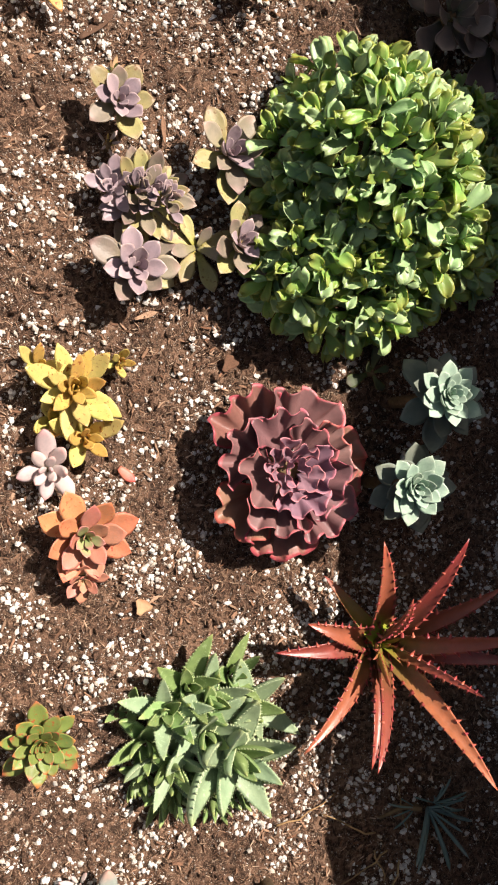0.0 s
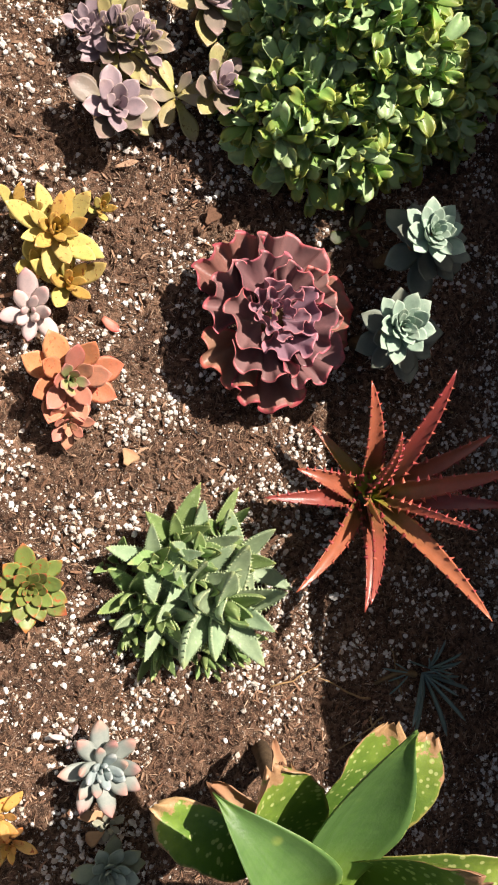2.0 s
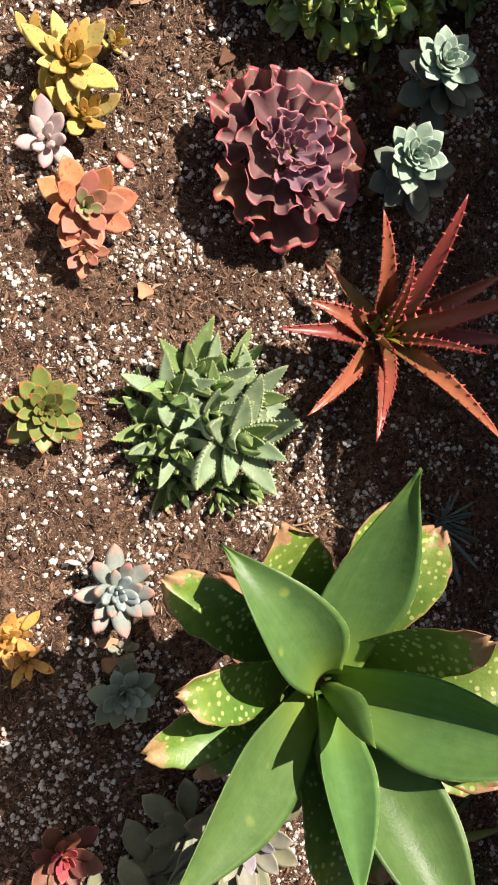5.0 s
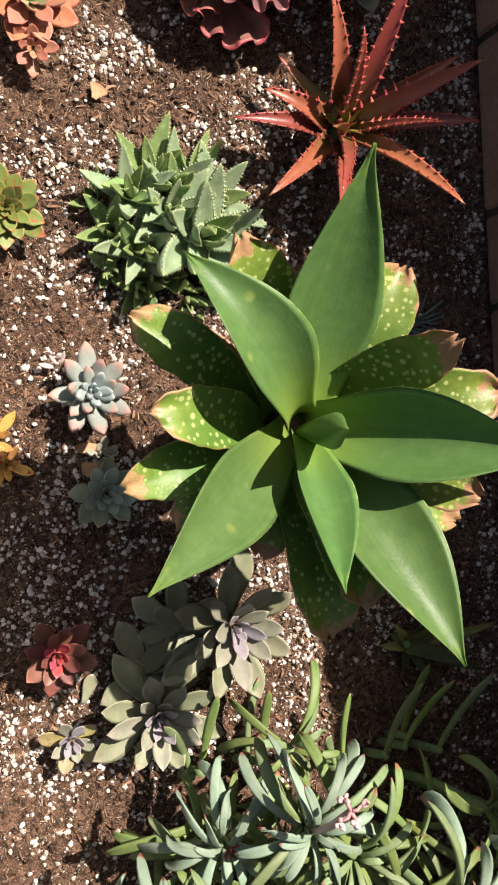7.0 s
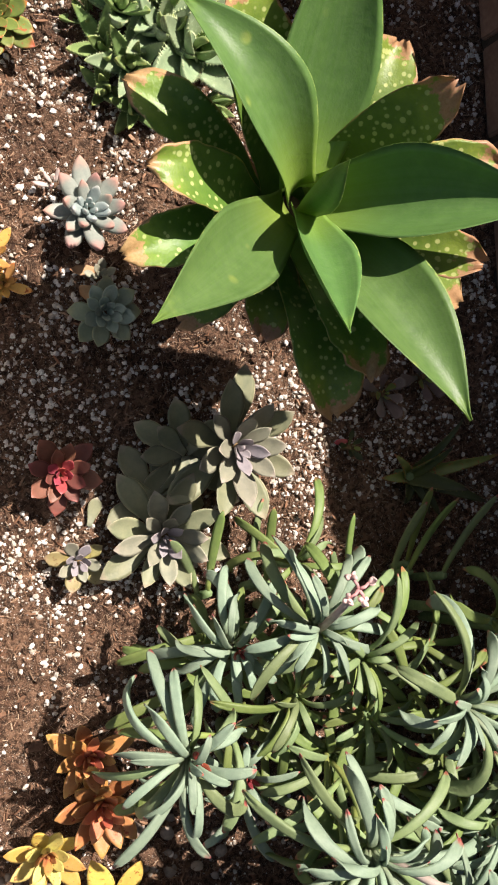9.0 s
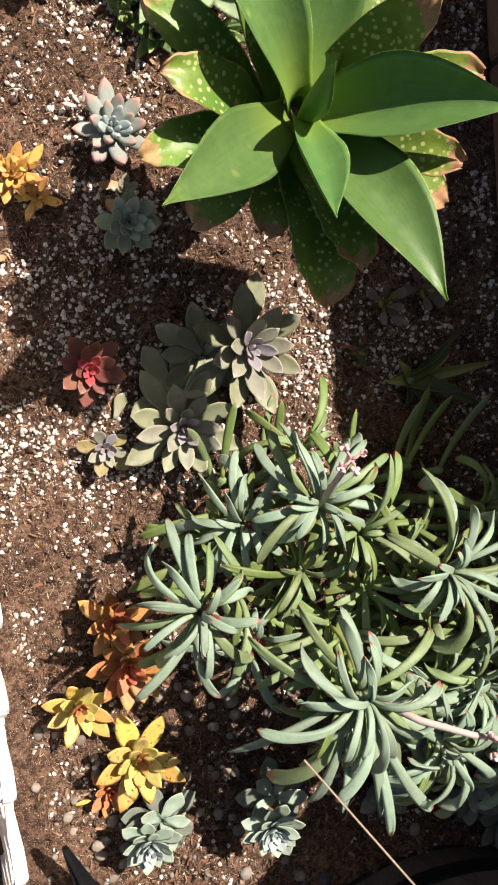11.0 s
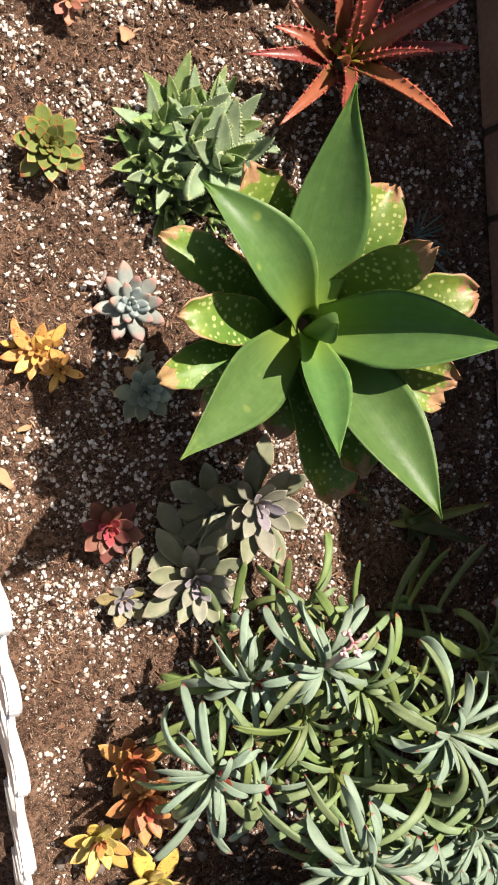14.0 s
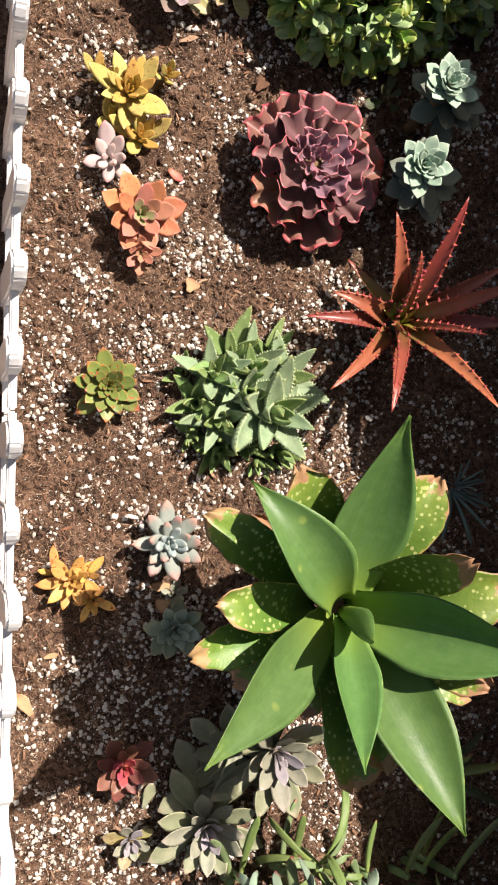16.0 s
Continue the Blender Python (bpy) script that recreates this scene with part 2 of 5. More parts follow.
YELLOW_GREEN = leaf_mat("leaf_yellow_green", lin(200, 186, 114), lin(206, 182, 108), 0.7, lin(212, 194, 122), 0.9, lin(176, 174, 88), 0.4, 0.42, 0.4, freckle=lin(134, 84, 44), trans=0.18)
PINKISH = leaf_mat("leaf_pale_pink", lin(194, 176, 172), lin(206, 164, 158), 0.72, None, 0.8, lin(178, 172, 160), 0.35, 0.55, 0.3)
ORANGE = leaf_mat("leaf_orange", lin(196, 138, 98), lin(202, 130, 92), 0.7, lin(208, 134, 110), 0.92, lin(176, 150, 94), 0.4, 0.45, 0.35, freckle=lin(176, 92, 62))
ORANGE_MID = leaf_mat("leaf_coral_pink", lin(182, 127, 105), lin(190, 122, 104), 0.7, lin(200, 126, 118), 0.9, lin(166, 146, 108), 0.4, 0.45, 0.35)
ORANGE_IN = leaf_mat("leaf_orange_green", lin(158, 158, 112), lin(192, 132, 124), 0.55, lin(196, 130, 126), 0.8, lin(136, 160, 98), 0.5, 0.45, 0.35)
TOOTHED = leaf_mat("leaf_toothed_green", lin(130, 153, 96), lin(154, 164, 98), 0.82, lin(176, 190, 136), 0.965, lin(106, 134, 72), 0.35, 0.46, 0.4, freckle=lin(156, 178, 126), trans=0.18)
TOOTHED_GREY = leaf_mat("leaf_toothed_grey_green", lin(142, 160, 126), lin(152, 164, 116), 0.84, lin(182, 194, 152), 0.965, lin(112, 138, 94), 0.35, 0.48, 0.38, freckle=lin(160, 180, 146))
RED_ALOE = leaf_mat("leaf_red_toothed", lin(143, 80, 63), lin(158, 82, 67), 0.7, lin(180, 90, 82), 0.94, lin(100, 86, 46), 0.48, 0.34, 0.55, trans=0.1, vary=0.22)
RED_ALOE_IN = leaf_mat("leaf_green_red_toothed", lin(136, 118, 56), lin(154, 88, 68), 0.5, lin(168, 92, 70), 0.9, lin(150, 166, 56), 0.45, 0.38, 0.5, trans=0.15)
DARK_GREEN = leaf_mat("leaf_dull_green", lin(66, 74, 46), lin(60, 54, 40), 0.7, lin(110, 112, 66), 0.86, lin(96, 102, 58), 0.4, 0.5, 0.35)
SEDUM = leaf_mat("leaf_olive_red_tip", lin(122, 134, 72), lin(178, 102, 66), 0.82, lin(164, 116, 70), 0.92, lin(108, 132, 62), 0.4, 0.42, 0.4, freckle=lin(160, 88, 56), vary=0.18)
MOON = leaf_mat("leaf_blue_white", lin(152, 158, 150), lin(186, 144, 132), 0.66, None, 0.8, lin(144, 154, 148), 0.35, 0.55, 0.3)
MOON_IN = leaf_mat("leaf_blue_white_heart", lin(162, 174, 172), lin(176, 180, 176), 0.8, None, 0.8, lin(150, 166, 162), 0.35, 0.6, 0.25)
TEAL = leaf_mat("leaf_teal", lin(156, 170, 154), lin(166, 177, 156), 0.75, lin(174, 182, 160), 0.88, lin(142, 160, 146), 0.35, 0.55, 0.3)
TEAL_OLD = leaf_mat("leaf_teal_olive", lin(148, 158, 134), lin(160, 162, 126), 0.7, lin(170, 168, 132), 0.86, None, 0.35, 0.55, 0.3)
GOLD = leaf_mat("leaf_gold", lin(206, 164, 98), lin(198, 136, 80), 0.75, lin(198, 144, 78), 0.88, lin(186, 150, 82), 0.35, 0.42, 0.4, freckle=lin(150, 78, 44))
RUSSET = leaf_mat("leaf_russet", lin(176, 126, 80), lin(190, 148, 88), 0.7, lin(206, 164, 98), 0.9, lin(180, 104, 80), 0.45, 0.42, 0.4, freckle=lin(136, 70, 48), vary=0.2)
RUSSET_IN = leaf_mat("leaf_russet_heart", lin(196, 116, 88), lin(206, 136, 94), 0.7, lin(208, 140, 98), 0.88, lin(176, 90, 78), 0.4, 0.45, 0.35)
ROSE = leaf_mat("leaf_red_rosette", lin(124, 82, 70), lin(150, 92, 80), 0.75, lin(176, 112, 96), 0.9, lin(140, 76, 68), 0.4, 0.45, 0.35)
ROSE_IN = leaf_mat("leaf_rose_centre", lin(172, 82, 86), lin(188, 96, 100), 0.6, lin(190, 80, 84), 0.8, lin(170, 110, 90), 0.4, 0.45, 0.35)
GHOST = leaf_mat("leaf_grey_olive", lin(133, 135, 108), lin(160, 150, 130), 0.84, lin(186, 178, 148), 0.93, lin(134, 136, 117), 0.35, 0.5, 0.35)
GHOST_MID = leaf_mat("leaf_grey_dusty", lin(147, 146, 128), lin(168, 158, 146), 0.84, lin(188, 180, 160), 0.93, lin(142, 142, 130), 0.35, 0.5, 0.35)
GHOST_IN = leaf_mat("leaf_grey_lilac", lin(160, 153, 158), lin(170, 160, 162), 0.75, lin(184, 174, 172), 0.9, lin(146, 144, 144), 0.35, 0.52, 0.3)
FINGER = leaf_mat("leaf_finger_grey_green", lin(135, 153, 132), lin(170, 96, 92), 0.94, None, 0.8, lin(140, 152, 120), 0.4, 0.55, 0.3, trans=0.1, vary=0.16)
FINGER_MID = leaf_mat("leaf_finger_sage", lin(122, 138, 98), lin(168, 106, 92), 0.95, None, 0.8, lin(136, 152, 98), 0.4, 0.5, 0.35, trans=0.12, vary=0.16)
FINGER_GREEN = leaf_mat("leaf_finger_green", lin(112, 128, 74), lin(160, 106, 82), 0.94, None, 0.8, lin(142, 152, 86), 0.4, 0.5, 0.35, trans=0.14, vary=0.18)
RED_HEART = leaf_mat("leaf_red_heart", lin(140, 66, 60), lin(160, 96, 88), 0.7, None, 0.8, lin(150, 60, 54), 0.4, 0.5, 0.3)
BLUE_FINGER = leaf_mat("leaf_blue_finger", lin(100, 120, 116), lin(118, 134, 130), 0.8, None, 0.8, lin(96, 116, 116), 0.35, 0.55, 0.3)
AGAVE = leaf_mat("leaf_agave_green", lin(92, 126, 62), lin(112, 142, 62), 0.85, lin(138, 160, 84), 0.985, lin(134, 160, 64), 0.42, 0.44, 0.42, vary=0.2, trans=0.34, grain=0.8, streak=0.09, blotch=lin(176, 188, 98))
AGAVE_OLD = leaf_mat("leaf_agave_spotted", lin(98, 128, 56), lin(134, 154, 68), 0.6, lin(186, 176, 104), 0.93, lin(94, 126, 54), 0.3, 0.42, 0.45,
                     spots=lin(184, 194, 124), brown=lin(206, 164, 122), brown_from=0.90, trans=0.24)
DUSKY = leaf_mat("leaf_dusky_round", lin(112, 98, 92), lin(128, 112, 106), 0.7, lin(170, 152, 146), 0.9, lin(92, 92, 78), 0.4, 0.5, 0.35)
DRY_LEAF = leaf_mat("leaf_dry_tan", lin(184, 148, 116), lin(150, 112, 86), 0.7, None, 0.8, None, 0.3, 0.8, 0.2, trans=0.1)
FALLEN_RED = leaf_mat("leaf_fallen_red", lin(182, 110, 96), lin(196, 84, 84), 0.4, None, 0.8, None, 0.3, 0.45, 0.35)


# ---- building helpers ----
rng = np.random.default_rng(7)
_table = rng.random((256, 256))


def vnoise(x, y, size, shift=0):
    """Smooth random heights between 0 and 1, for arrays of places; size: metres a bump."""
    x, y = np.asarray(x, float) / size + 37.3 * shift, np.asarray(y, float) / size + 71.9 * shift
    i, j = np.floor(x).astype(int), np.floor(y).astype(int)
    a, b = x - i, y - j
    a, b = a * a * (3 - 2 * a), b * b * (3 - 2 * b)
    g = lambda p, q: _table[p % 256, q % 256]
    return (g(i, j) * (1 - a) + g(i + 1, j) * a) * (1 - b) + (g(i, j + 1) * (1 - a) + g(i + 1, j + 1) * a) * b


def fence_x(y):
    return -0.009 + 0.044 * np.asarray(y, float)


def wall_x(y):
    return 0.712 + 0.034 * np.asarray(y, float)


def soil_z(x, y):
    x, y = np.asarray(x, float), np.asarray(y, float)
    z = 0.016 * (vnoise(x, y, 0.16) - 0.5) + 0.009 * (vnoise(x, y, 0.045, 1) - 0.5) + 0.009 * (vnoise(x, y, 0.014, 2) - 0.5) + 0.006 * (vnoise(x, y, 0.007, 3) - 0.5)
    out = np.clip((fence_x(y) - 0.01 - x) / 0.05, 0, 1)
    return z * (1 - out) - 0.035 * out


def make_mesh(name, v, f, uv=None, smooth=True):
    me = bpy.data.meshes.new(name)
    me.from_pydata(np.asarray(v).tolist(), [], [tuple(int(i) for i in q) for q in f])
    if uv is not None:
        layer = me.uv_layers.new(name="UVMap")
        idx = np.zeros(len(me.loops), dtype=np.int32)
        me.loops.foreach_get("vertex_index", idx)
        layer.data.foreach_set("uv", np.asarray(uv, dtype=np.float32)[idx].ravel())
    me.polygons.foreach_set("use_smooth", np.full(len(me.polygons), smooth))
    me.update()
    return me


def mesh_of(bm, name, smooth=False):
    bmesh.ops.recalc_face_normals(bm, faces=bm.faces)
    me = bpy.data.meshes.new(name)
    bm.to_mesh(me)
    bm.free()
    me.polygons.foreach_set("use_smooth", np.full(len(me.polygons), smooth))
    return me


def part(name, me, material, parent, label="", m=None):
    """Links a mesh (or bmesh) as one part under a thing."""
    if isinstance(me, bmesh.types.BMesh):
        me = mesh_of(me, name)
    if not me.materials:
        me.materials.append(material)
    ob = new(name, me)
    ob.parent = parent
    if m is not None:
        ob.matrix_basis = m
    if me.materials[0] is not material:
        ob.material_slots[0].link = "OBJECT"
        ob.material_slots[0].material = material
    if label:
        ob["label"] = label
    return ob


def thing(name, x, y, label, category, group="", z=None, kind=""):
    """An empty on the soil that carries a thing's parts."""
    ob = new(name)
    ob.location = (x, y, float(soil_z(x, y)) if z is None else z)
    ob.empty_display_size = 0.02
    return tagged(ob, label, category, group, kind)


def solo(name, me, material, label, category, m=None, group="", kind=""):
    """A thing of one mesh."""
    if isinstance(me, bmesh.types.BMesh):
        me = mesh_of(me, name)
    me.materials.append(material)
    ob = new(name, me)
    if m is not None:
        ob.matrix_basis = m
    return tagged(ob, label, category, group, kind)


def prof(keys, s):
    """A smooth profile through (place, value) keys."""
    k = np.array(keys, float)
    s = np.asarray(s, float)
    i = np.clip(np.searchsorted(k[:, 0], s, side="right") - 1, 0, len(k) - 2)
    t = (s - k[i, 0]) / (k[i + 1, 0] - k[i, 0])
    slope = np.gradient(k[:, 1], k[:, 0])
    h = k[i + 1, 0] - k[i, 0]
    return np.maximum((2 * t**3 - 3 * t**2 + 1) * k[i, 1] + (t**3 - 2 * t**2 + t) * h * slope[i] + (3 * t**2 - 2 * t**3) * k[i + 1, 1] + (t**3 - t**2) * h * slope[i + 1], 0.0)


SHAPES = {
    "acute": [(0, 0.42), (0.2, 0.62), (0.58, 1.0), (0.82, 0.72), (0.95, 0.22), (1, 0.03)],
    "spoon": [(0, 0.36), (0.25, 0.55), (0.66, 1.0), (0.88, 0.78), (0.97, 0.34), (1, 0.05)],
    "round": [(0, 0.28), (0.3, 0.5), (0.7, 1.0), (0.9, 0.86), (0.98, 0.42), (1, 0.1)],
    "sword": [(0, 1.0), (0.2, 0.95), (0.5, 0.74), (0.8, 0.4), (0.96, 0.12), (1, 0.02)],
    "blunt": [(0, 0.85), (0.25, 1.0), (0.55, 0.8), (0.82, 0.42), (0.95, 0.16), (1, 0.03)],
    "finger": [(0, 0.5), (0.15, 0.64), (0.5, 0.96), (0.74, 1.0), (0.9, 0.82), (0.97, 0.52), (1, 0.16)],
    "agave": [(0, 0.55), (0.1, 0.6), (0.28, 0.84), (0.45, 1.0), (0.6, 0.9), (0.74, 0.64), (0.86, 0.34), (0.94, 0.13), (0.975, 0.05), (1, 0.02)],
    "ghost": [(0, 0.34), (0.25, 0.55), (0.6, 1.0), (0.8, 0.84), (0.92, 0.42), (0.98, 0.1), (1, 0.02)],
    "spade": [(0, 0.4), (0.25, 0.66), (0.6, 1.0), (0.8, 0.8), (0.92, 0.36), (0.975, 0.1), (1, 0.02)],
    "torn": [(0, 0.5), (0.15, 0.55), (0.4, 0.9), (0.62, 1.0), (0.84, 0.86), (0.95, 0.55), (1, 0.2)],
    "petal": [(0, 0.25), (0.3, 0.5), (0.62, 0.93), (0.8, 1.0), (0.92, 0.84), (0.98, 0.6), (1, 0.36)],
    "boat": [(0, 0.5), (0.22, 0.8), (0.5, 1.0), (0.78, 0.74), (0.94, 0.28), (1, 0.05)],
    "bead": [(0, 0.5), (0.2, 0.8), (0.55, 1.0), (0.8, 0.76), (0.93, 0.34), (0.98, 0.12), (1, 0.03)],
}


def blade(p, width, thick, shape, cup=0.2, ripple=0.0, waves=4.0, rows=11, cols=7, seed=0, teeth=0, tooth=0.003, curl=0.0, flat=0.35, frill=0.0, folds=9.0, ragged=0.0):
    """A fleshy leaf along the way p(s): closed, with an upper and a lower side. cup: how far its margins rise; ripple: waves in the margins."""
    r = np.random.default_rng(seed)
    s = np.linspace(0, 1, rows) ** 0.92
    c = np.array([p(x) for x in s])
    d = np.array([np.asarray(p(min(x + 0.01, 1.0))) - np.asarray(p(max(x - 0.01, 0.0))) for x in s])
    d /= np.linalg.norm(d, axis=1)[:, None]
    side = np.cross(d, (0, 0, 1.0)) * -1
    bad = np.linalg.norm(side, axis=1) < 0.05
    side[bad] = (0, 1, 0)
    side /= np.linalg.norm(side, axis=1)[:, None]
    up = np.cross(d, side)
    w = width * prof(SHAPES[shape], s) / 2
    th = thick * np.minimum(prof([(0, 0.7), (0.25, 1.0), (0.6, 0.95), (0.9, 0.6), (1, 0.12)], s), w * 1.9 / thick + 0.02)
    u = np.linspace(-1, 1, cols)
    u = np.sign(u) * np.abs(u) ** 0.85
    ph = r.random(4) * 6.28
    rag = r.random((66, 5))
    rag = (rag[:-2] + 2 * rag[1:-1] + rag[2:]) / 4
    v, uv = [], []
    for lower in (False, True):
        for k in range(rows):
            for j, q in enumerate(u):
                edge = abs(q) ** 1.6
                f = ph[0] if q < 0 else ph[1]
                wave = ripple * width * edge * (math.sin(6.283 * waves * s[k] + f) + 0.5 * math.sin(6.283 * waves * 1.7 * s[k] + f * 2)) * min(1.0, s[k] * 2.5)
                front = ripple * width * max(0.0, s[k] - 0.75) * 4 * math.sin(q * 5.5 + ph[2])
                lift = cup * w[k] * q * q + wave + front + curl * width * s[k] * q
                round_ = math.sqrt(max(0.0, 1 - q * q))
                z = lift + th[k] * round_ * (-(1 - flat) if lower else flat)
                reach = 1 - 0.25 * abs(ripple) * q * q
                ahead = 0.0
                if ragged:
                    reach *= 1 + ragged * max(0.0, s[k] - 0.45) * 1.8 * (rag[k % 64, 0 if q < 0 else 1] - 0.5) * abs(q)
                    ahead += ragged * width * max(0.0, s[k] - 0.8) * 3 * (rag[j % 64, 2] - 0.5)
                    z += ragged * width * 0.5 * max(0.0, s[k] - 0.6) * (rag[k % 64, 3 if q < 0 else 4] - 0.5) * abs(q)
                if frill:
                    rim = max(abs(q) ** 2.3 * min(1.0, s[k] * 1.8), max(0.0, (s[k] - 0.35) / 0.65) ** 2.3)
                    turn = math.atan2(q * 0.55, s[k] - 0.42)
                    fold = math.sin(folds * turn + ph[0]) + 0.3 * math.sin(folds * 1.63 * turn + ph[1])
                    z += frill * width * rim * fold
                    reach *= 1 + 0.08 * rim * math.cos(folds * turn + ph[0] + 0.6)
                    ahead = 0.04 * width * rim * math.cos(folds * turn + ph[0] + 0.6) * max(0.0, s[k] - 0.5) * 2
                v.append(c[k] + side[k] * q * w[k] * reach + up[k] * z + d[k] * ahead)
                uv.append(((q + 1) / 2, s[k]))
    f = []
    n = rows * cols
    for k in range(rows - 1):
        for j in range(cols - 1):
            a = k * cols + j
            f.append((a, a + cols, a + cols + 1, a + 1))
            f.append((n + a, n + a + 1, n + a + cols + 1, n + a + cols))
    for j in range(cols - 1):
        f.append((j, j + 1, n + j + 1, n + j))
        a = (rows - 1) * cols + j
        f.append((a + 1, a, n + a, n + a + 1))
    # margins: the two sides meet in one line
    v = np.array(v)
    for k in range(rows):
        for j in (0, cols - 1):
            v[n + k * cols + j] = v[k * cols + j]
    remap = np.arange(2 * n)
    for k in range(rows):
        for j in (0, cols - 1):
            remap[n + k * cols + j] = k * cols + j
    f = [tuple(dict.fromkeys(int(remap[i]) for i in q)) for q in f]
    f = [q for q in f if len(q) > 2]
    if teeth:
        v, uv = list(v), list(uv)
        for q, j in ((-1, 0), (1, cols - 1)):
            for i in range(teeth):
                x = (i + 0.6 + 0.3 * r.random()) / (teeth + 0.6) * 0.96
                k = min(int(np.searchsorted(s, x)), rows - 1)
                k0 = max(k - 1, 0)
                t = (x - s[k0]) / max(s[k] - s[k0], 1e-6)
                e = v[k0 * cols + j] * (1 - t) + v[k * cols + j] * t
                h = tooth * (0.65 + 0.5 * r.random()) * (1 - 0.5 * x)
                o = side[k] * q
                b = len(v)
                inn = e - o * h * 0.5
                v += [inn - d[k] * h * 0.65, inn + d[k] * h * 0.65, inn + up[k] * h * 0.4, inn - up[k] * h * 0.4, e + o * h + d[k] * h * 0.45]
                uv += [(1.0, x)] * 5
                sides = [(b, b + 2, b + 4), (b + 2, b + 1, b + 4), (b + 1, b + 3, b + 4), (b + 3, b, b + 4)]
                f += sides if q < 0 else [t3[::-1] for t3 in sides]
        v = np.array(v)
    return np.array(v), f, np.array(uv)


def bent(length, bend, start=0.0, sway=0.0):
    """A way in the x-z plane that turns by bend degrees (plus: upwards) on its length."""
    n = 40
    a = np.radians(start) + np.radians(bend) * np.linspace(0, 1, n)
    x = np.concatenate(([0], np.cumsum(np.cos(a)))) * length / n
    z = np.concatenate(([0], np.cumsum(np.sin(a)))) * length / n
    g = np.linspace(0, 1, n + 1)
    return lambda s: (float(np.interp(s, g, x)), sway * length * s * s, float(np.interp(s, g, z)))


def arc(a, b, lift, k=0.5):
    """A way from a to b over a point lifted off the straight line."""
    a, b = np.array(a, float), np.array(b, float)
    c = a + (b - a) * k + np.array((0, 0, lift))
    return lambda s: (1 - s) ** 2 * a + 2 * s * (1 - s) * c + s * s * b


_leaves = {}


def leaf_set(key, count=3, **kw):
    """Alike leaves of unit length, for sharing."""
    if key not in _leaves:
        bend, start, sway = kw.pop("bend", 0), kw.pop("start", 0), kw.pop("sway", 0.05)
        _leaves[key] = [blade(bent(1.0, bend + 14 * (i % 3 - 1), start, sway * (-1, 0.2, 1, -0.5, 0.7, 0.05)[i % 6]), seed=11 * i + len(key), **kw) for i in range(count)]
    return _leaves[key]


_leaf_meshes = {}


def leaf_mesh(key, i):
    if (key, i) not in _leaf_meshes:
        v, f, uv = _leaves[key][i % len(_leaves[key])]
        _leaf_meshes[key, i] = make_mesh("leaf", v, f, uv)
    return _leaf_meshes[key, i]


def tube(points, radii, sides=8, closed=True):
    """A round stem through points."""
    p = np.array(points, float)
    d = np.gradient(p, axis=0)
    d /= np.linalg.norm(d, axis=1)[:, None] + 1e-9
    ref = np.array((0.31, 0.86, 0.4)) if abs(d[0][2]) > 0.7 else np.array((0, 0, 1.0))
    v, f = [], []
    for k in range(len(p)):
        a = np.cross(d[k], ref)
        a /= np.linalg.norm(a)
        b = np.cross(d[k], a)
        for j in range(sides):
            t = 6.2832 * j / sides
            v.append(p[k] + radii[k] * (math.cos(t) * a + math.sin(t) * b))
    for k in range(len(p) - 1):
        for j in range(sides):
            q = (j + 1) % sides
            f.append((k * sides + j, k * sides + q, (k + 1) * sides + q, (k + 1) * sides + j))
    if closed:
        f.append(tuple(range(sides))[::-1])
        f.append(tuple((len(p) - 1) * sides + j for j in range(sides)))
    return v, f


def tube_mesh(name, points, radii, sides=8):
    v, f = tube(points, radii, sides)
    me = make_mesh(name, v, f)
    bm = bmesh.new()
    bm.from_mesh(me)
    bmesh.ops.recalc_face_normals(bm, faces=bm.faces)
    bm.to_mesh(me)
    bm.free()
    return me


def box(bm, x0, x1, y0, y1, z0, z1, bevel=0.0):
    r = bmesh.ops.create_cube(bm, size=1.0)["verts"]
    for w in r:
        w.co = Vector(((x0 + x1) / 2 + w.co.x * (x1 - x0), (y0 + y1) / 2 + w.co.y * (y1 - y0), (z0 + z1) / 2 + w.co.z * (z1 - z0)))
    if bevel:
        es = list({e for w in r for e in w.link_edges})
        bmesh.ops.bevel(bm, geom=es, offset=bevel, segments=2, affect="EDGES")


def join_pieces(templates, mats):
    """One set of vertices and faces out of many placed copies; mats: (which template, 4 x 4)."""
    vs, fs, us, base = [], [], [], 0
    for which, m in mats:
        t = templates[which]
        v = np.asarray(t[0]) @ m[:3, :3].T + m[:3, 3]
        vs.append(v)
        fs += [tuple(i + base for i in q) for q in t[1]]
        if len(t) > 2:
            us.append(t[2])
        base += len(v)
    return np.concatenate(vs), fs, (np.concatenate(us) if us else None)


def mat4(x, y, z, rx, ry, rz, sx, sy=None, sz=None):
    return np.array(pose(x, y, z, rx, ry, rz) @ Matrix.Diagonal((sx, sy or sx, sz or sx, 1)))


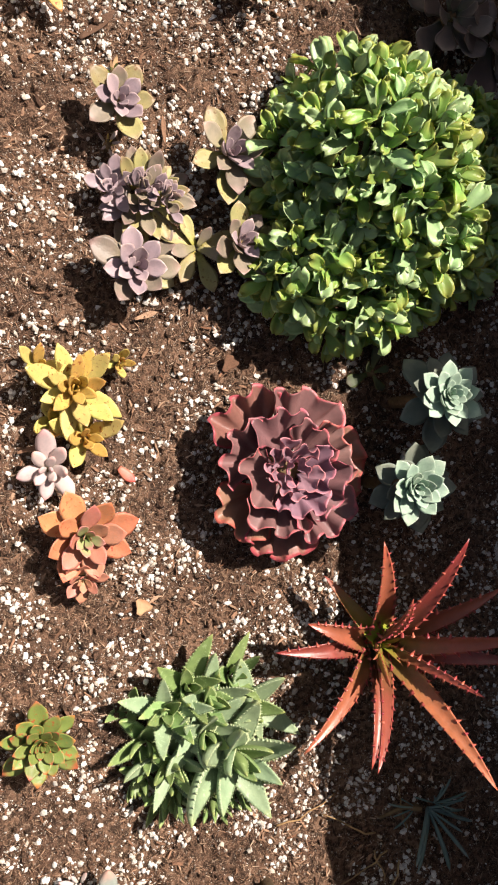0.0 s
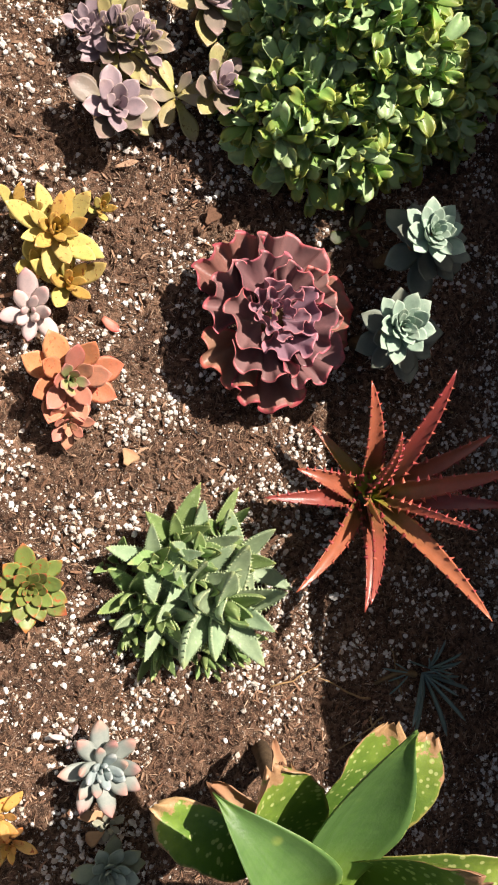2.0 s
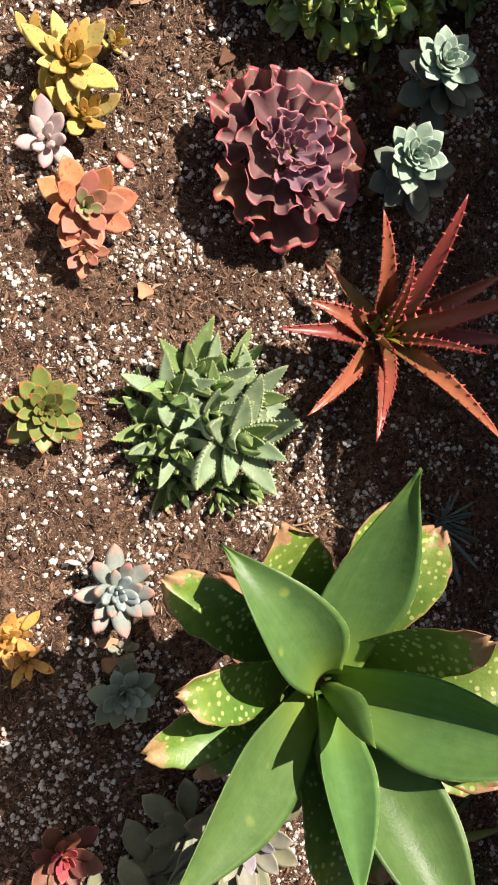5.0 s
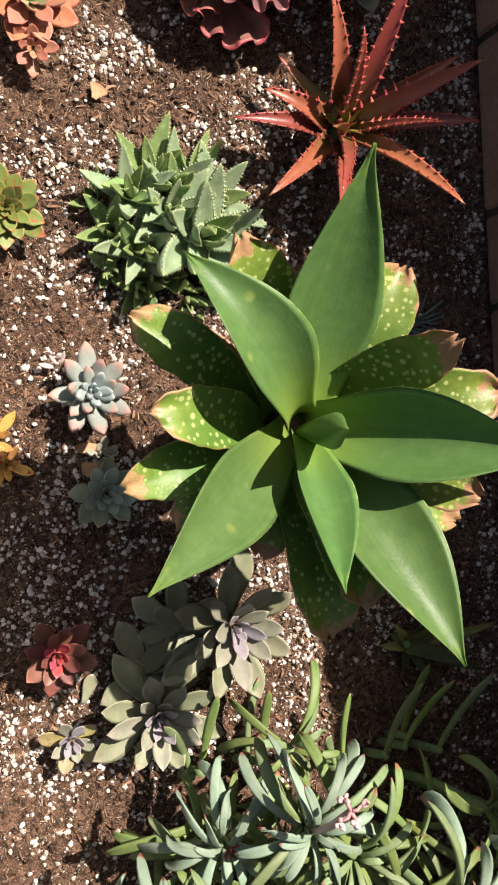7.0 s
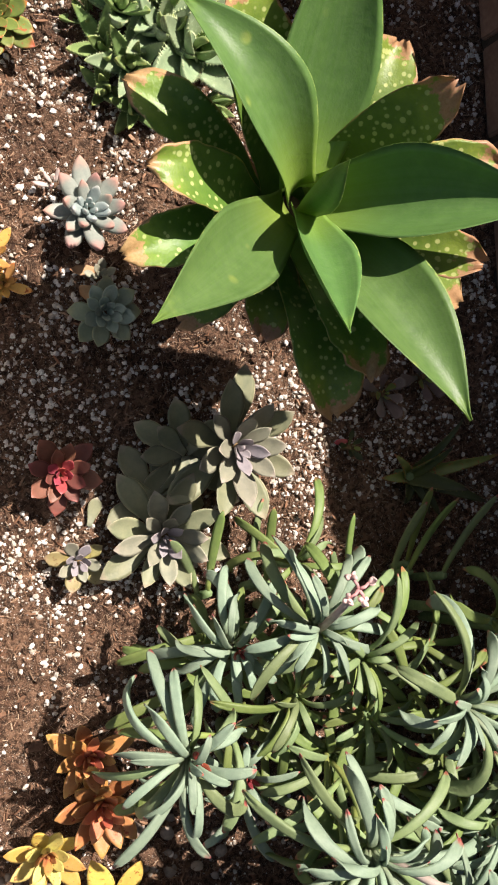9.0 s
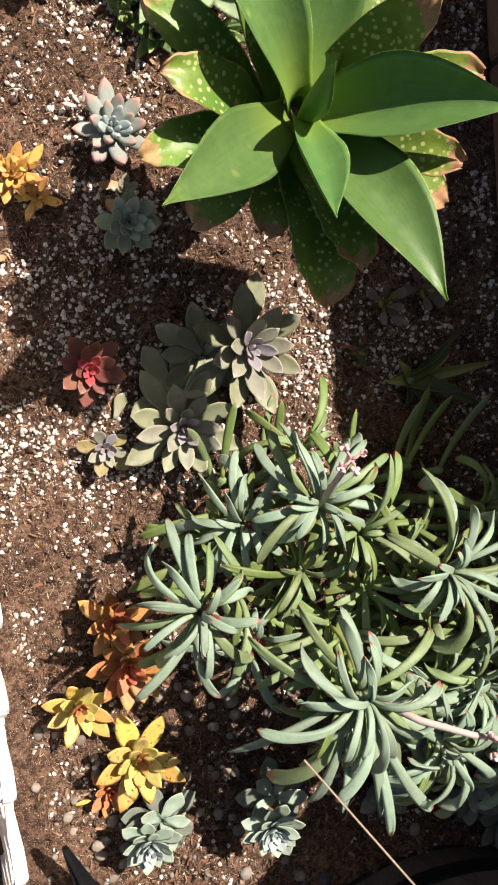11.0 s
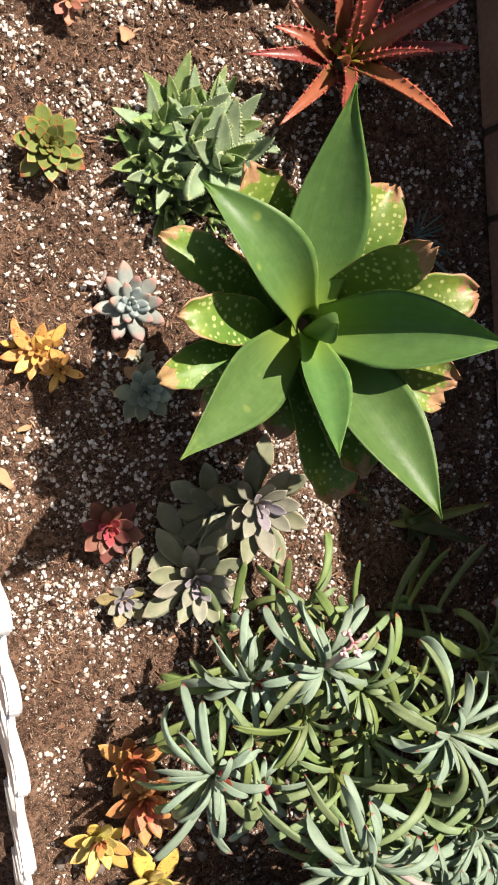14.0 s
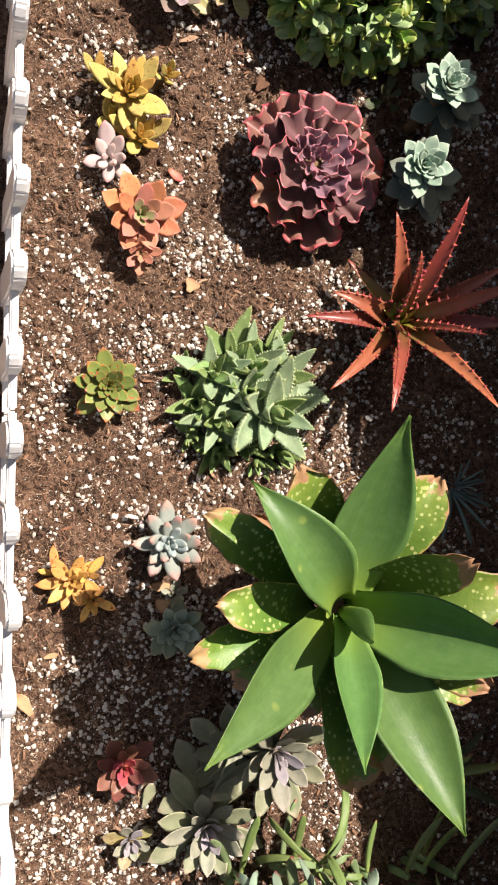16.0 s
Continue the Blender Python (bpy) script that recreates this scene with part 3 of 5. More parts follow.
def rosette(owner, key, mats, n, l_in, l_out, e_in, e_out, w=1.0, at=(0, 0, 0), tilt=(0, 0), rise=0.01, spin=0.0, switch=0.5, jitter=1.0, seed=0, core=0.004, label=""):
    """Leaves in a spiral round at, from the heart (steep, short) outwards (flat, long). mats: inner and outer material."""
    r = random.Random(seed)
    hub = pose(*at, tilt[0], tilt[1], 0)
    for i in range(n):
        g = i / (n - 1)
        az = spin + i * 137.5 + r.uniform(-9, 9) * jitter
        el = e_in + (e_out - e_in) * g**0.8 + r.uniform(-6, 6) * jitter
        ln = (l_in + (l_out - l_in) * g**0.75) * (1 + r.uniform(-0.1, 0.1) * jitter)
        out = core * (0.3 + g)
        m = hub @ pose(out * math.cos(radians(az)), out * math.sin(radians(az)), rise * (1 - g), r.uniform(-10, 10) * jitter, -el, az) @ Matrix.Diagonal((ln, ln * w, ln * w, 1))
        part("leaf", leaf_mesh(key, r.randrange(len(_leaves[key]))), (mats[0] if g < switch else mats[-1]) if len(mats) < 3 else mats[min(int(g * len(mats) + r.uniform(-0.3, 0.3)), len(mats) - 1)], owner, label, m)


def fan(owner, key, mats, n, az0, az1, l0, l1, e0, e1, w=1.0, at=(0, 0, 0), seed=0):
    """Leaves spread over a part of the circle, for plants that lie to one side."""
    r = random.Random(seed)
    for i in range(n):
        ln = r.uniform(l0, l1)
        m = pose(*at, r.uniform(-15, 15), -r.uniform(e0, e1), az0 + (az1 - az0) * (i + r.uniform(-0.3, 0.3)) / max(n - 1, 1)) @ Matrix.Diagonal((ln, ln * w, ln, 1))
        part("leaf", leaf_mesh(key, r.randrange(len(_leaves[key]))), mats[i % len(mats)], owner, "", m)


# ---- leaf forms ----
leaf_set("acute", shape="acute", width=0.5, thick=0.11, cup=0.28, bend=22, start=-8, rows=9, cols=7)
leaf_set("spoon", shape="spoon", width=0.5, thick=0.12, cup=0.3, bend=34, start=-14, rows=9, cols=7)
leaf_set("plump", shape="bead", width=0.42, thick=0.24, cup=0.05, bend=26, start=-10, rows=9, cols=7)
leaf_set("sedum", shape="boat", width=0.38, thick=0.12, cup=0.2, bend=18, start=-6, rows=9, cols=7)
leaf_set("round", shape="round", width=0.62, thick=0.08, cup=0.22, bend=20, start=-6, rows=9, cols=7)
leaf_set("wavy", 6, shape="petal", width=0.54, thick=0.05, cup=0.34, frill=0.15, folds=4.2, bend=-46, start=16, sway=0.25, rows=9, cols=7)
leaf_set("toothed", 4, shape="blunt", width=0.4, thick=0.15, cup=0.32, bend=26, start=-8, rows=10, cols=7, teeth=10, tooth=0.04, sway=0.1)
leaf_set("finger", 6, shape="finger", width=0.15, thick=0.055, cup=0.16, bend=-92, start=30, rows=14, cols=7, flat=0.5, sway=0.3, ripple=0.04, waves=1.6)
leaf_set("finger_droop", 6, shape="finger", width=0.15, thick=0.055, cup=0.16, bend=-150, start=46, rows=16, cols=7, flat=0.5, sway=0.28, ripple=0.05, waves=1.4)
leaf_set("finger_up", 4, shape="finger", width=0.12, thick=0.06, cup=0.12, bend=24, start=0, rows=12, cols=7, flat=0.5, sway=0.2)
leaf_set("ghost", 4, shape="ghost", width=0.46, thick=0.08, cup=0.34, bend=8, start=-2, rows=10, cols=7)
leaf_set("spade", 4, shape="spade", width=0.6, thick=0.11, cup=0.26, bend=20, start=-12, rows=9, cols=7)
leaf_set("blade_aloe", 4, shape="blunt", width=0.37, thick=0.13, cup=0.5, bend=30, start=-6, rows=14, cols=7, teeth=13, tooth=0.05, sway=0.12)
leaf_set("blue_finger", shape="finger", width=0.14, thick=0.08, cup=0.15, bend=-30, start=10, rows=9, cols=5, flat=0.5)
leaf_set("dark_sword", 4, shape="sword", width=0.2, thick=0.06, cup=0.35, bend=-20, start=8, rows=9, cols=5, teeth=9, tooth=0.018)


# ---- ground ----
def ground():
    bm = bmesh.new()
    bmesh.ops.create_grid(bm, x_segments=4, y_segments=4, size=1500.0)
    ob = solo("ground", bm, PATH, "bare brown earth of the garden", "ground", pose(0, 0, -0.06), kind="structure")
    xs, ys = np.arange(-0.13, 0.80, 0.004), np.arange(-1.95, 0.85, 0.004)
    gx, gy = np.meshgrid(xs, ys)
    v = np.stack((gx, gy, soil_z(gx, gy)), -1).reshape(-1, 3)
    nx, ny = len(xs), len(ys)
    a = (np.arange(ny - 1)[:, None] * nx + np.arange(nx - 1)[None, :]).ravel()
    f = np.stack((a, a + 1, a + nx + 1, a + nx), -1)
    solo("soil_bed", make_mesh("soil_bed", v, f), SOIL, "dark brown potting soil of the planting bed", "soil", kind="structure")


def brick_wall():
    """A low wall in Flemish bond behind the bed, with an unseen high plain block added beyond it for shade."""
    wall = thing("brick_wall", 0.695, -0.5, "low brown brick garden wall in shade", "wall", z=0.0, kind="structure")
    course, rows = 0.0662, 9
    lean = pose(0, 0, 0, 0, 0, -math.degrees(math.atan(0.034)))
    bm = bmesh.new()
    box(bm, 0.006, 0.114, -1.5, 1.4, -0.08, rows * course - 0.012)
    part("mortar", bm, MORTAR, wall, "dark mortar core", lean)
    # tall block out of view, added to shade the barrel end of the bed
    bm = bmesh.new()
    box(bm, 0.004, 0.2, -1.9, -0.56, rows * course - 0.004, 1.4, 0.004)
    part("wall_end", bm, BRICK, wall, "unseen tall brown block added to shade the bed end", lean)
    shared = {}
    r = random.Random(3)
    for row in range(-1, rows):
        y = -1.023 + 0.5 - (0.343 * 4) - (0.1715 if row % 2 else 0.0)
        long_ = True
        while y < 1.33:
            ln = 0.222 if long_ else 0.121
            if y > -1.45:
                kind = (long_, r.randrange(4))
                if kind not in shared:
                    b = bmesh.new()
                    box(b, 0, 0.118, 0.005, ln - 0.005, 0.004, course - 0.005, 0.003)
                    for w in b.verts:
                        w.co += Vector((r.uniform(-1, 1), r.uniform(-1, 1), r.uniform(-1, 1))) * 0.0008
                    shared[kind] = mesh_of(b, "brick")
                part("brick", shared[kind], BRICK, wall, "", lean @ pose(r.uniform(-0.002, 0.002), y, row * course, 0, 0, r.uniform(-0.5, 0.5)))
            y += ln
            long_ = not long_


def sky_block_wall():
    """An unseen plain wall added on the sunny side to cut sky light; it closes the place, too low to shade the bed."""
    bm = bmesh.new()
    box(bm, 1.5, 1.7, -5.0, 5.0, -0.2, 2.3)
    solo("wall_east", bm, PATH, "unseen plain brown wall added beyond the garden wall to dim sky light", "wall", kind="structure")


def picket_fence():
    """White plastic border of small pickets on two rails."""
    fence = thing("picket_fence", 0.0, -0.6, "low white plastic picket border fence", "fence", z=-0.03)
    lean = 4.0
    bm = bmesh.new()
    half, h = 0.021, 0.215
    outline = [(-half, -0.03), (half, -0.03), (half, h - 0.03), (half * 0.75, h - 0.014), (half * 0.3, h - 0.002), (0, h), (-half * 0.3, h - 0.002), (-half * 0.75, h - 0.014), (-half, h - 0.03)]
    fr = [bm.verts.new((0.0085, y, z)) for y, z in outline]
    bk = [bm.verts.new((-0.0085, y, z)) for y, z in outline]
    bm.faces.new(fr)
    bm.faces.new(bk[::-1])
    for i in range(len(fr)):
        j = (i + 1) % len(fr)
        bm.faces.new((fr[i], bk[i], bk[j], fr[j]))
    bmesh.ops.recalc_face_normals(bm, faces=bm.faces)
    bmesh.ops.bevel(bm, geom=list(bm.edges), offset=0.003, segments=2, affect="EDGES")
    picket = mesh_of(bm, "picket")
    y = -1.95
    r = random.Random(5)
    while y < 0.85:
        m = pose(float(fence_x(y)) - 0.006, y + 0.6, 0, 0, lean + r.uniform(-0.8, 0.8), -2.6 + r.uniform(-1.5, 1.5))
        part("picket", picket, WHITE, fence, "", m)
        y += 0.0915
    for z in (0.05, 0.155):
        ya = -1.97
        while ya < 0.8:
            bm = bmesh.new()
            box(bm, -0.0045, 0.0045, ya, ya + 0.4, z - 0.011, z + 0.011, 0.002)
            for w in bm.verts:
                w.co.x += float(fence_x(w.co.y)) - 0.006 + math.tan(radians(lean)) * w.co.z
                w.co.y += 0.6
            part("rail", bm, WHITE, fence)
            ya += 0.402


def flagstones():
    r = random.Random(9)
    for i, (x, y, sx, sy, a) in enumerate([(-0.2, -1.22, 0.2, 0.27, 6), (-0.2, -1.52, 0.21, 0.26, -8), (-0.21, -0.92, 0.2, 0.28, 3), (-0.2, -0.6, 0.2, 0.27, -4), (-0.2, -0.29, 0.21, 0.28, 8),
                                           (-0.2, 0.03, 0.2, 0.28, -3), (-0.2, 0.35, 0.2, 0.28, 5), (-0.2, -1.82, 0.2, 0.26, 4)]):
        bm = bmesh.new()
        n = 9
        ring = [(math.cos(6.283 * k / n) * (1 + r.uniform(-0.1, 0.12)), math.sin(6.283 * k / n) * (1 + r.uniform(-0.1, 0.12))) for k in range(n)]
        up = [bm.verts.new((p * sx / 2 * 1.12, q * sy / 2 * 1.1, 0.0)) for p, q in ring]
        lo = [bm.verts.new((p * sx / 2 * 1.12, q * sy / 2 * 1.1, -0.05)) for p, q in ring]
        bm.faces.new(up)
        bm.faces.new(lo[::-1])
        for k in range(n):
            bm.faces.new((up[k], lo[k], lo[(k + 1) % n], up[(k + 1) % n]))
        bmesh.ops.recalc_face_normals(bm, faces=bm.faces)
        bmesh.ops.bevel(bm, geom=list(bm.edges), offset=0.006, segments=2, affect="EDGES")
        solo("flagstone", bm, FLAG, "beige rough flagstone of the path beside the fence", "flagstone", pose(x, y, -0.022, 0, 0, a), "flagstones of the path")


def lumps(count, seed, flat=1.0, sub=1, rough=0.22):
    """Templates of small uneven stones."""
    out = []
    for i in range(count):
        bm = bmesh.new()
        bmesh.ops.create_icosphere(bm, subdivisions=sub, radius=1.0)
        r = random.Random(seed + i)
        for w in bm.verts:
            w.co *= 1 + r.uniform(-rough, rough)
            w.co.z *= flat
        bm.verts.ensure_lookup_table()
        out.append(([tuple(w.co) for w in bm.verts], [tuple(x.index for x in q.verts) for q in bm.faces]))
        bm.free()
    return out


def splinters(count, seed, fine=False):
    """Templates of bark and wood slivers, one long."""
    out = []
    for i in range(count):
        r = random.Random(seed + i)
        w, t = r.uniform(0.12, 0.4), r.uniform(0.05, 0.12)
        v, n = [], 3 if fine else 4
        for x in ((-0.5, 0.5) if fine else (-0.5, 0.05, 0.5)):
            k = 1.0 if x == 0.05 else r.uniform(0.2, 0.8)
            o = r.uniform(-0.08, 0.08)
            v += [(x, o - w * k / 2, -t * k / 2), (x, o + w * k / 2, -t * k / 2), (x, o + w * k / 2, t * k / 2), (x, o - w * k / 2, t * k / 2)] if not fine else [(x, o - w * k / 2, -t * k / 2), (x, o + w * k / 2, -t * k / 2), (x, o, t * k)]
        e = len(v) - n
        f = [tuple(range(n)), tuple(range(e + n - 1, e - 1, -1))]
        for s in ((0,) if fine else (0, 4)):
            for j in range(n):
                q = (j + 1) % n
                f.append((s + j, s + n + j, s + n + q, s + q))
        out.append((v, f))
    return out


def scatter(name, label, category, material, templates, count, size, power, keep, seed, flat_turn=25, sink=0.25, smooth=False, stretch=1.0):
    r = np.random.default_rng(seed)
    mats = []
    while len(mats) < count:
        x, y = r.uniform(-0.03, 0.70, 4000), r.uniform(-1.75, 0.62, 4000)
        ok = (x > fence_x(y) + 0.012) & (x < wall_x(y) - 0.002) & (r.random(4000) < keep(x, y))
        for p, q in zip(x[ok], y[ok]):
            s = size[0] + (size[1] - size[0]) * r.random() ** power
            z = float(soil_z(p, q))
            mats.append((int(r.integers(len(templates))), mat4(p, q, z + s * sink, *r.uniform(-flat_turn, flat_turn, 2), r.uniform(0, 360), s, s * r.uniform(0.7, 1.0) * stretch, s)))
            if len(mats) >= count:
                break
    v, f, _ = join_pieces(templates, mats)
    return solo(name, make_mesh(name, v, f, None, smooth), material, label, category, kind="stuff")


def litter():
    patch = lambda x, y: np.clip(0.2 + 2.4 * (vnoise(x, y, 0.06, 5) * 0.6 + vnoise(x, y, 0.02, 6) * 0.4 - 0.42) + 0.5 * np.exp(-(((x - 0.1) / 0.1) ** 2 + ((y + 0.7) / 0.09) ** 2)) + 0.4 * np.exp(-(((x - 0.39) / 0.06) ** 2 + ((y + 0.75) / 0.1) ** 2)), 0.05, 1.0) * np.clip(1.0 + (y + 0.92) * 2.6, 0.22, 1.0)
    scatter("perlite", "white perlite grains scattered through the soil", "perlite", PERLITE, lumps(10, 40, 0.75, 1, 0.34), 38000, (0.0006, 0.0043), 3.1, patch, 21, 60, 0.35)
    even = lambda x, y: 0.35 + 0.65 * vnoise(x, y, 0.05, 8)
    scatter("bark_chips", "brown bark chips in the soil", "bark", BARK, splinters(10, 60), 13000, (0.004, 0.013), 2.3, even, 22, 28, 0.2)
    scatter("wood_fibres", "fine tan wood fibres in the soil", "mulch", FIBRE, splinters(12, 160, True), 82000, (0.0018, 0.0090), 1.7, even, 25, 35, 0.3)
    scatter("soil_crumbs", "dark crumbs of potting soil", "soil", SOIL, lumps(6, 80, 0.8, 1, 0.3), 9000, (0.0012, 0.006), 2.0, even, 23, 60, 0.2)
    low = lambda x, y: np.clip((-1.14 - y) / 0.1, 0.003, 1.0) * np.clip((0.35 - x) / 0.2, 0.1, 1)
    scatter("pebbles", "small grey rounded pebbles on the soil", "pebbles", PEBBLE, lumps(6, 90, 0.6, 2, 0.1), 420, (0.003, 0.0105), 1.9, low, 24, 15, 0.25, True)


# ---- plants ----
def stem_part(owner, top, r0=0.006, r1=0.004, mat_=None, lean=(0, 0)):
    k = [(lean[0] * t, lean[1] * t, -0.02 + (top + 0.02) * t) for t in np.linspace(0, 1, 5)]
    part("stem", tube_mesh("stem", k, np.linspace(r0, r1, 5)), mat_ or STEM, owner)


def simple_rosette(name, x, y, z, label, key, mats, n, l_in, l_out, e_in, e_out, w=1.0, tilt=(0, 0), spin=0.0, seed=0, switch=0.5, core=0.004, rise=0.008, category="succulent", group=""):
    p = thing(name, x, y, label, category, group)
    h = z - p.location.z
    stem_part(p, max(h, 0.004), 0.005, 0.004)
    rosette(p, key, mats, n, l_in, l_out, e_in, e_out, w, (0, 0, h - rise), tilt, rise, spin, switch, 1.0, seed, core)
    return p


def lilac_group():
    g = "lilac rosettes in a cluster"
    tones = (LILAC, LILAC, LILAC_MID, LILAC_OLD)
    simple_rosette("ghost_plant", 0.176, 0.338, 0.045, "pale lilac succulent rosette with olive outer leaves", "ghost", (LILAC, LILAC, LILAC, LILAC_MID, LILAC_OLD), 17, 0.012, 0.044, 78, 16, 1.3, (0, 4), 20, 1, group=g)
    simple_rosette("ghost_plant", 0.293, 0.291, 0.058, "pale lilac succulent rosette with long olive leaves", "ghost", tones, 18, 0.012, 0.052, 80, 12, 1.15, (0, 6), 75, 2, group=g)
    p = simple_rosette("ghost_plant", 0.194, 0.165, 0.05, "lilac succulent rosette with broad pointed leaves", "ghost", (LILAC, LILAC, LILAC, LILAC_MID), 17, 0.013, 0.047, 78, 14, 1.3, (4, 0), 110, 3, group=g)
    fan(p, "ghost", (LILAC_OLD, LILAC_MID), 4, -20, 120, 0.048, 0.06, 2, 14, 0.95, (0.004, 0.006, 0.014), 43)
    p = simple_rosette("ghost_plant", 0.305, 0.196, 0.06, "lilac succulent rosette with yellow-olive older leaves", "ghost", (LILAC, LILAC, LILAC_MID, LILAC_MID, LILAC_OLD), 18, 0.011, 0.048, 80, 12, 1.15, (0, 5), 200, 4, group=g)
    rosette(p, "ghost", (LILAC_MID, LILAC_OLD), 8, 0.03, 0.052, 32, 2, 0.95, (-0.04, -0.002, 0.02), (0, 0), 0.006, 60, 0.3, 1.0, 41)
    c = thing("crested_ghost_plant", 0.206, 0.243, "crested lilac succulent with many crowded small leaves", "succulent", g)
    stem_part(c, 0.03, 0.012, 0.01)
    r = random.Random(8)
    for i in range(62):
        t = r.uniform(-1, 1)
        across = r.uniform(-1, 1)
        m = pose(t * 0.024 + 0.004, t * -0.006 + across * 0.008, 0.034 + 0.02 * (1 - abs(across)) - 0.006 * t * t, r.uniform(-20, 20), -(72 - 40 * abs(across) + r.uniform(-12, 12)), (90 if across > 0 else -90) + r.uniform(-70, 70) - t * 30)
        s = r.uniform(0.012, 0.021) * (1 + 0.3 * abs(across))
        part("leaf", leaf_mesh("ghost", i % 4), LILAC if i % 3 else LILAC_MID, c, "", m @ Matrix.Diagonal((s * 1.1, s * 1.25, s * 1.6, 1)))
    for i in range(28):
        a = i * 360 / 28 + r.uniform(-8, 8)
        s = r.uniform(0.03, 0.045)
        part("leaf", leaf_mesh("ghost", i % 4), LILAC if 140 < a % 360 < 230 else (LILAC_MID if i % 3 == 0 else LILAC_OLD), c, "",
             pose(0.016 * math.cos(radians(a)), 0.012 * math.sin(radians(a)), 0.022, r.uniform(-12, 12), -r.uniform(5, 38), a) @ Matrix.Diagonal((s, s * 0.85, s, 1)))
    rosette(c, "ghost", (LILAC, LILAC), 12, 0.011, 0.03, 78, 15, 1.15, (-0.034, 0.006, 0.026), (0, -20), 0.008, 10, 0.5, 1, 44)


def wavy_bush():
    """A mound of shoots with crinkled, wavy leaves."""
    p = thing("jade_bush", 0.455, 0.258, "dense mound of wavy crinkled green jade leaves", "shrub")
    r = random.Random(12)
    stem_part(p, 0.06, 0.016, 0.012)
    singles, rest = [], []
    shoots = []
    lobes = [(-0.006, 0.022, 0.094, 0.10, 0.17, 92), (-0.018, 0.086, 0.062, 0.056, 0.135, 34), (-0.066, -0.076, 0.052, 0.050, 0.085, 38), (-0.014, -0.102, 0.052, 0.052, 0.095, 38),
             (0.030, -0.045, 0.076, 0.080, 0.145, 64), (0.070, 0.01, 0.072, 0.105, 0.105, 60), (-0.062, 0.03, 0.055, 0.058, 0.1, 34), (0.118, 0.02, 0.07, 0.115, 0.08, 56)]
    for k, (cx, cy, rx, ry, h, n) in enumerate(lobes):
        for i in range(n):
            z = 1 - (i + 0.5) / n
            a = i * 2.39996 + k
            q = math.sqrt(1 - z * z)
            s = Vector((cx + q * math.cos(a) * rx, cy + q * math.sin(a) * ry, 0.02 + z * h)) + Vector((r.uniform(-1, 1), r.uniform(-1, 1), r.uniform(-1, 1))) * 0.008
            if not any(o is not lobes[k] and ((s.x - o[0]) / o[2]) ** 2 + ((s.y - o[1]) / o[3]) ** 2 + (max(s.z - 0.02, 0) / o[4]) ** 2 < 0.72 for o in lobes):
                shoots.append((s, Vector(((s.x - cx) / rx, (s.y - cy) / ry, z * 0.8 + 0.5)).normalized()))
    for s, d in shoots:
        hub = Matrix.Translation(s) @ d.to_track_quat("Z", "Y").to_matrix().to_4x4()
        spin = r.uniform(0, 360)
        for j in range(6):
            g = j / 5
            ln = (0.028 + 0.017 * g) * r.uniform(0.85, 1.15)
            m = hub @ pose(0, 0, -0.012 * g, r.uniform(-25, 25), -(76 - 42 * g + r.uniform(-16, 16)), spin + j * 137.5 + r.uniform(-20, 20)) @ Matrix.Diagonal((ln * 1.06, ln * r.uniform(0.62, 0.9), ln, 1))
            (singles if (s.x < 0.03 and s.z > 0.06 and len(singles) < 300) else rest).append((r.randrange(6), m, g))
    for k, m, g in singles:
        part("leaf", leaf_mesh("wavy", k), BUSH if r.random() < 0.5 else BUSH_BLUE, p, "", m)
    for half, mt in ((0, BUSH), (1, BUSH_BLUE)):
        v, f, uv = join_pieces(_leaves["wavy"], [(k, np.array(m)) for n_, (k, m, g) in enumerate(rest) if (n_ * 7) % 13 % 2 == half])
        ob = part("foliage", make_mesh("foliage", v, f, uv), mt, p)
        ob["kind"] = "stuff"
    for a in range(9):
        e = shoots[a * 17 + 9][0] * 0.8
        part("stem", tube_mesh("stem", [(0, 0, 0.0), (e.x * 0.4, e.y * 0.4, e.z * 0.55), tuple(e)], [0.007, 0.005, 0.003], 6), GREEN_STEM, p)


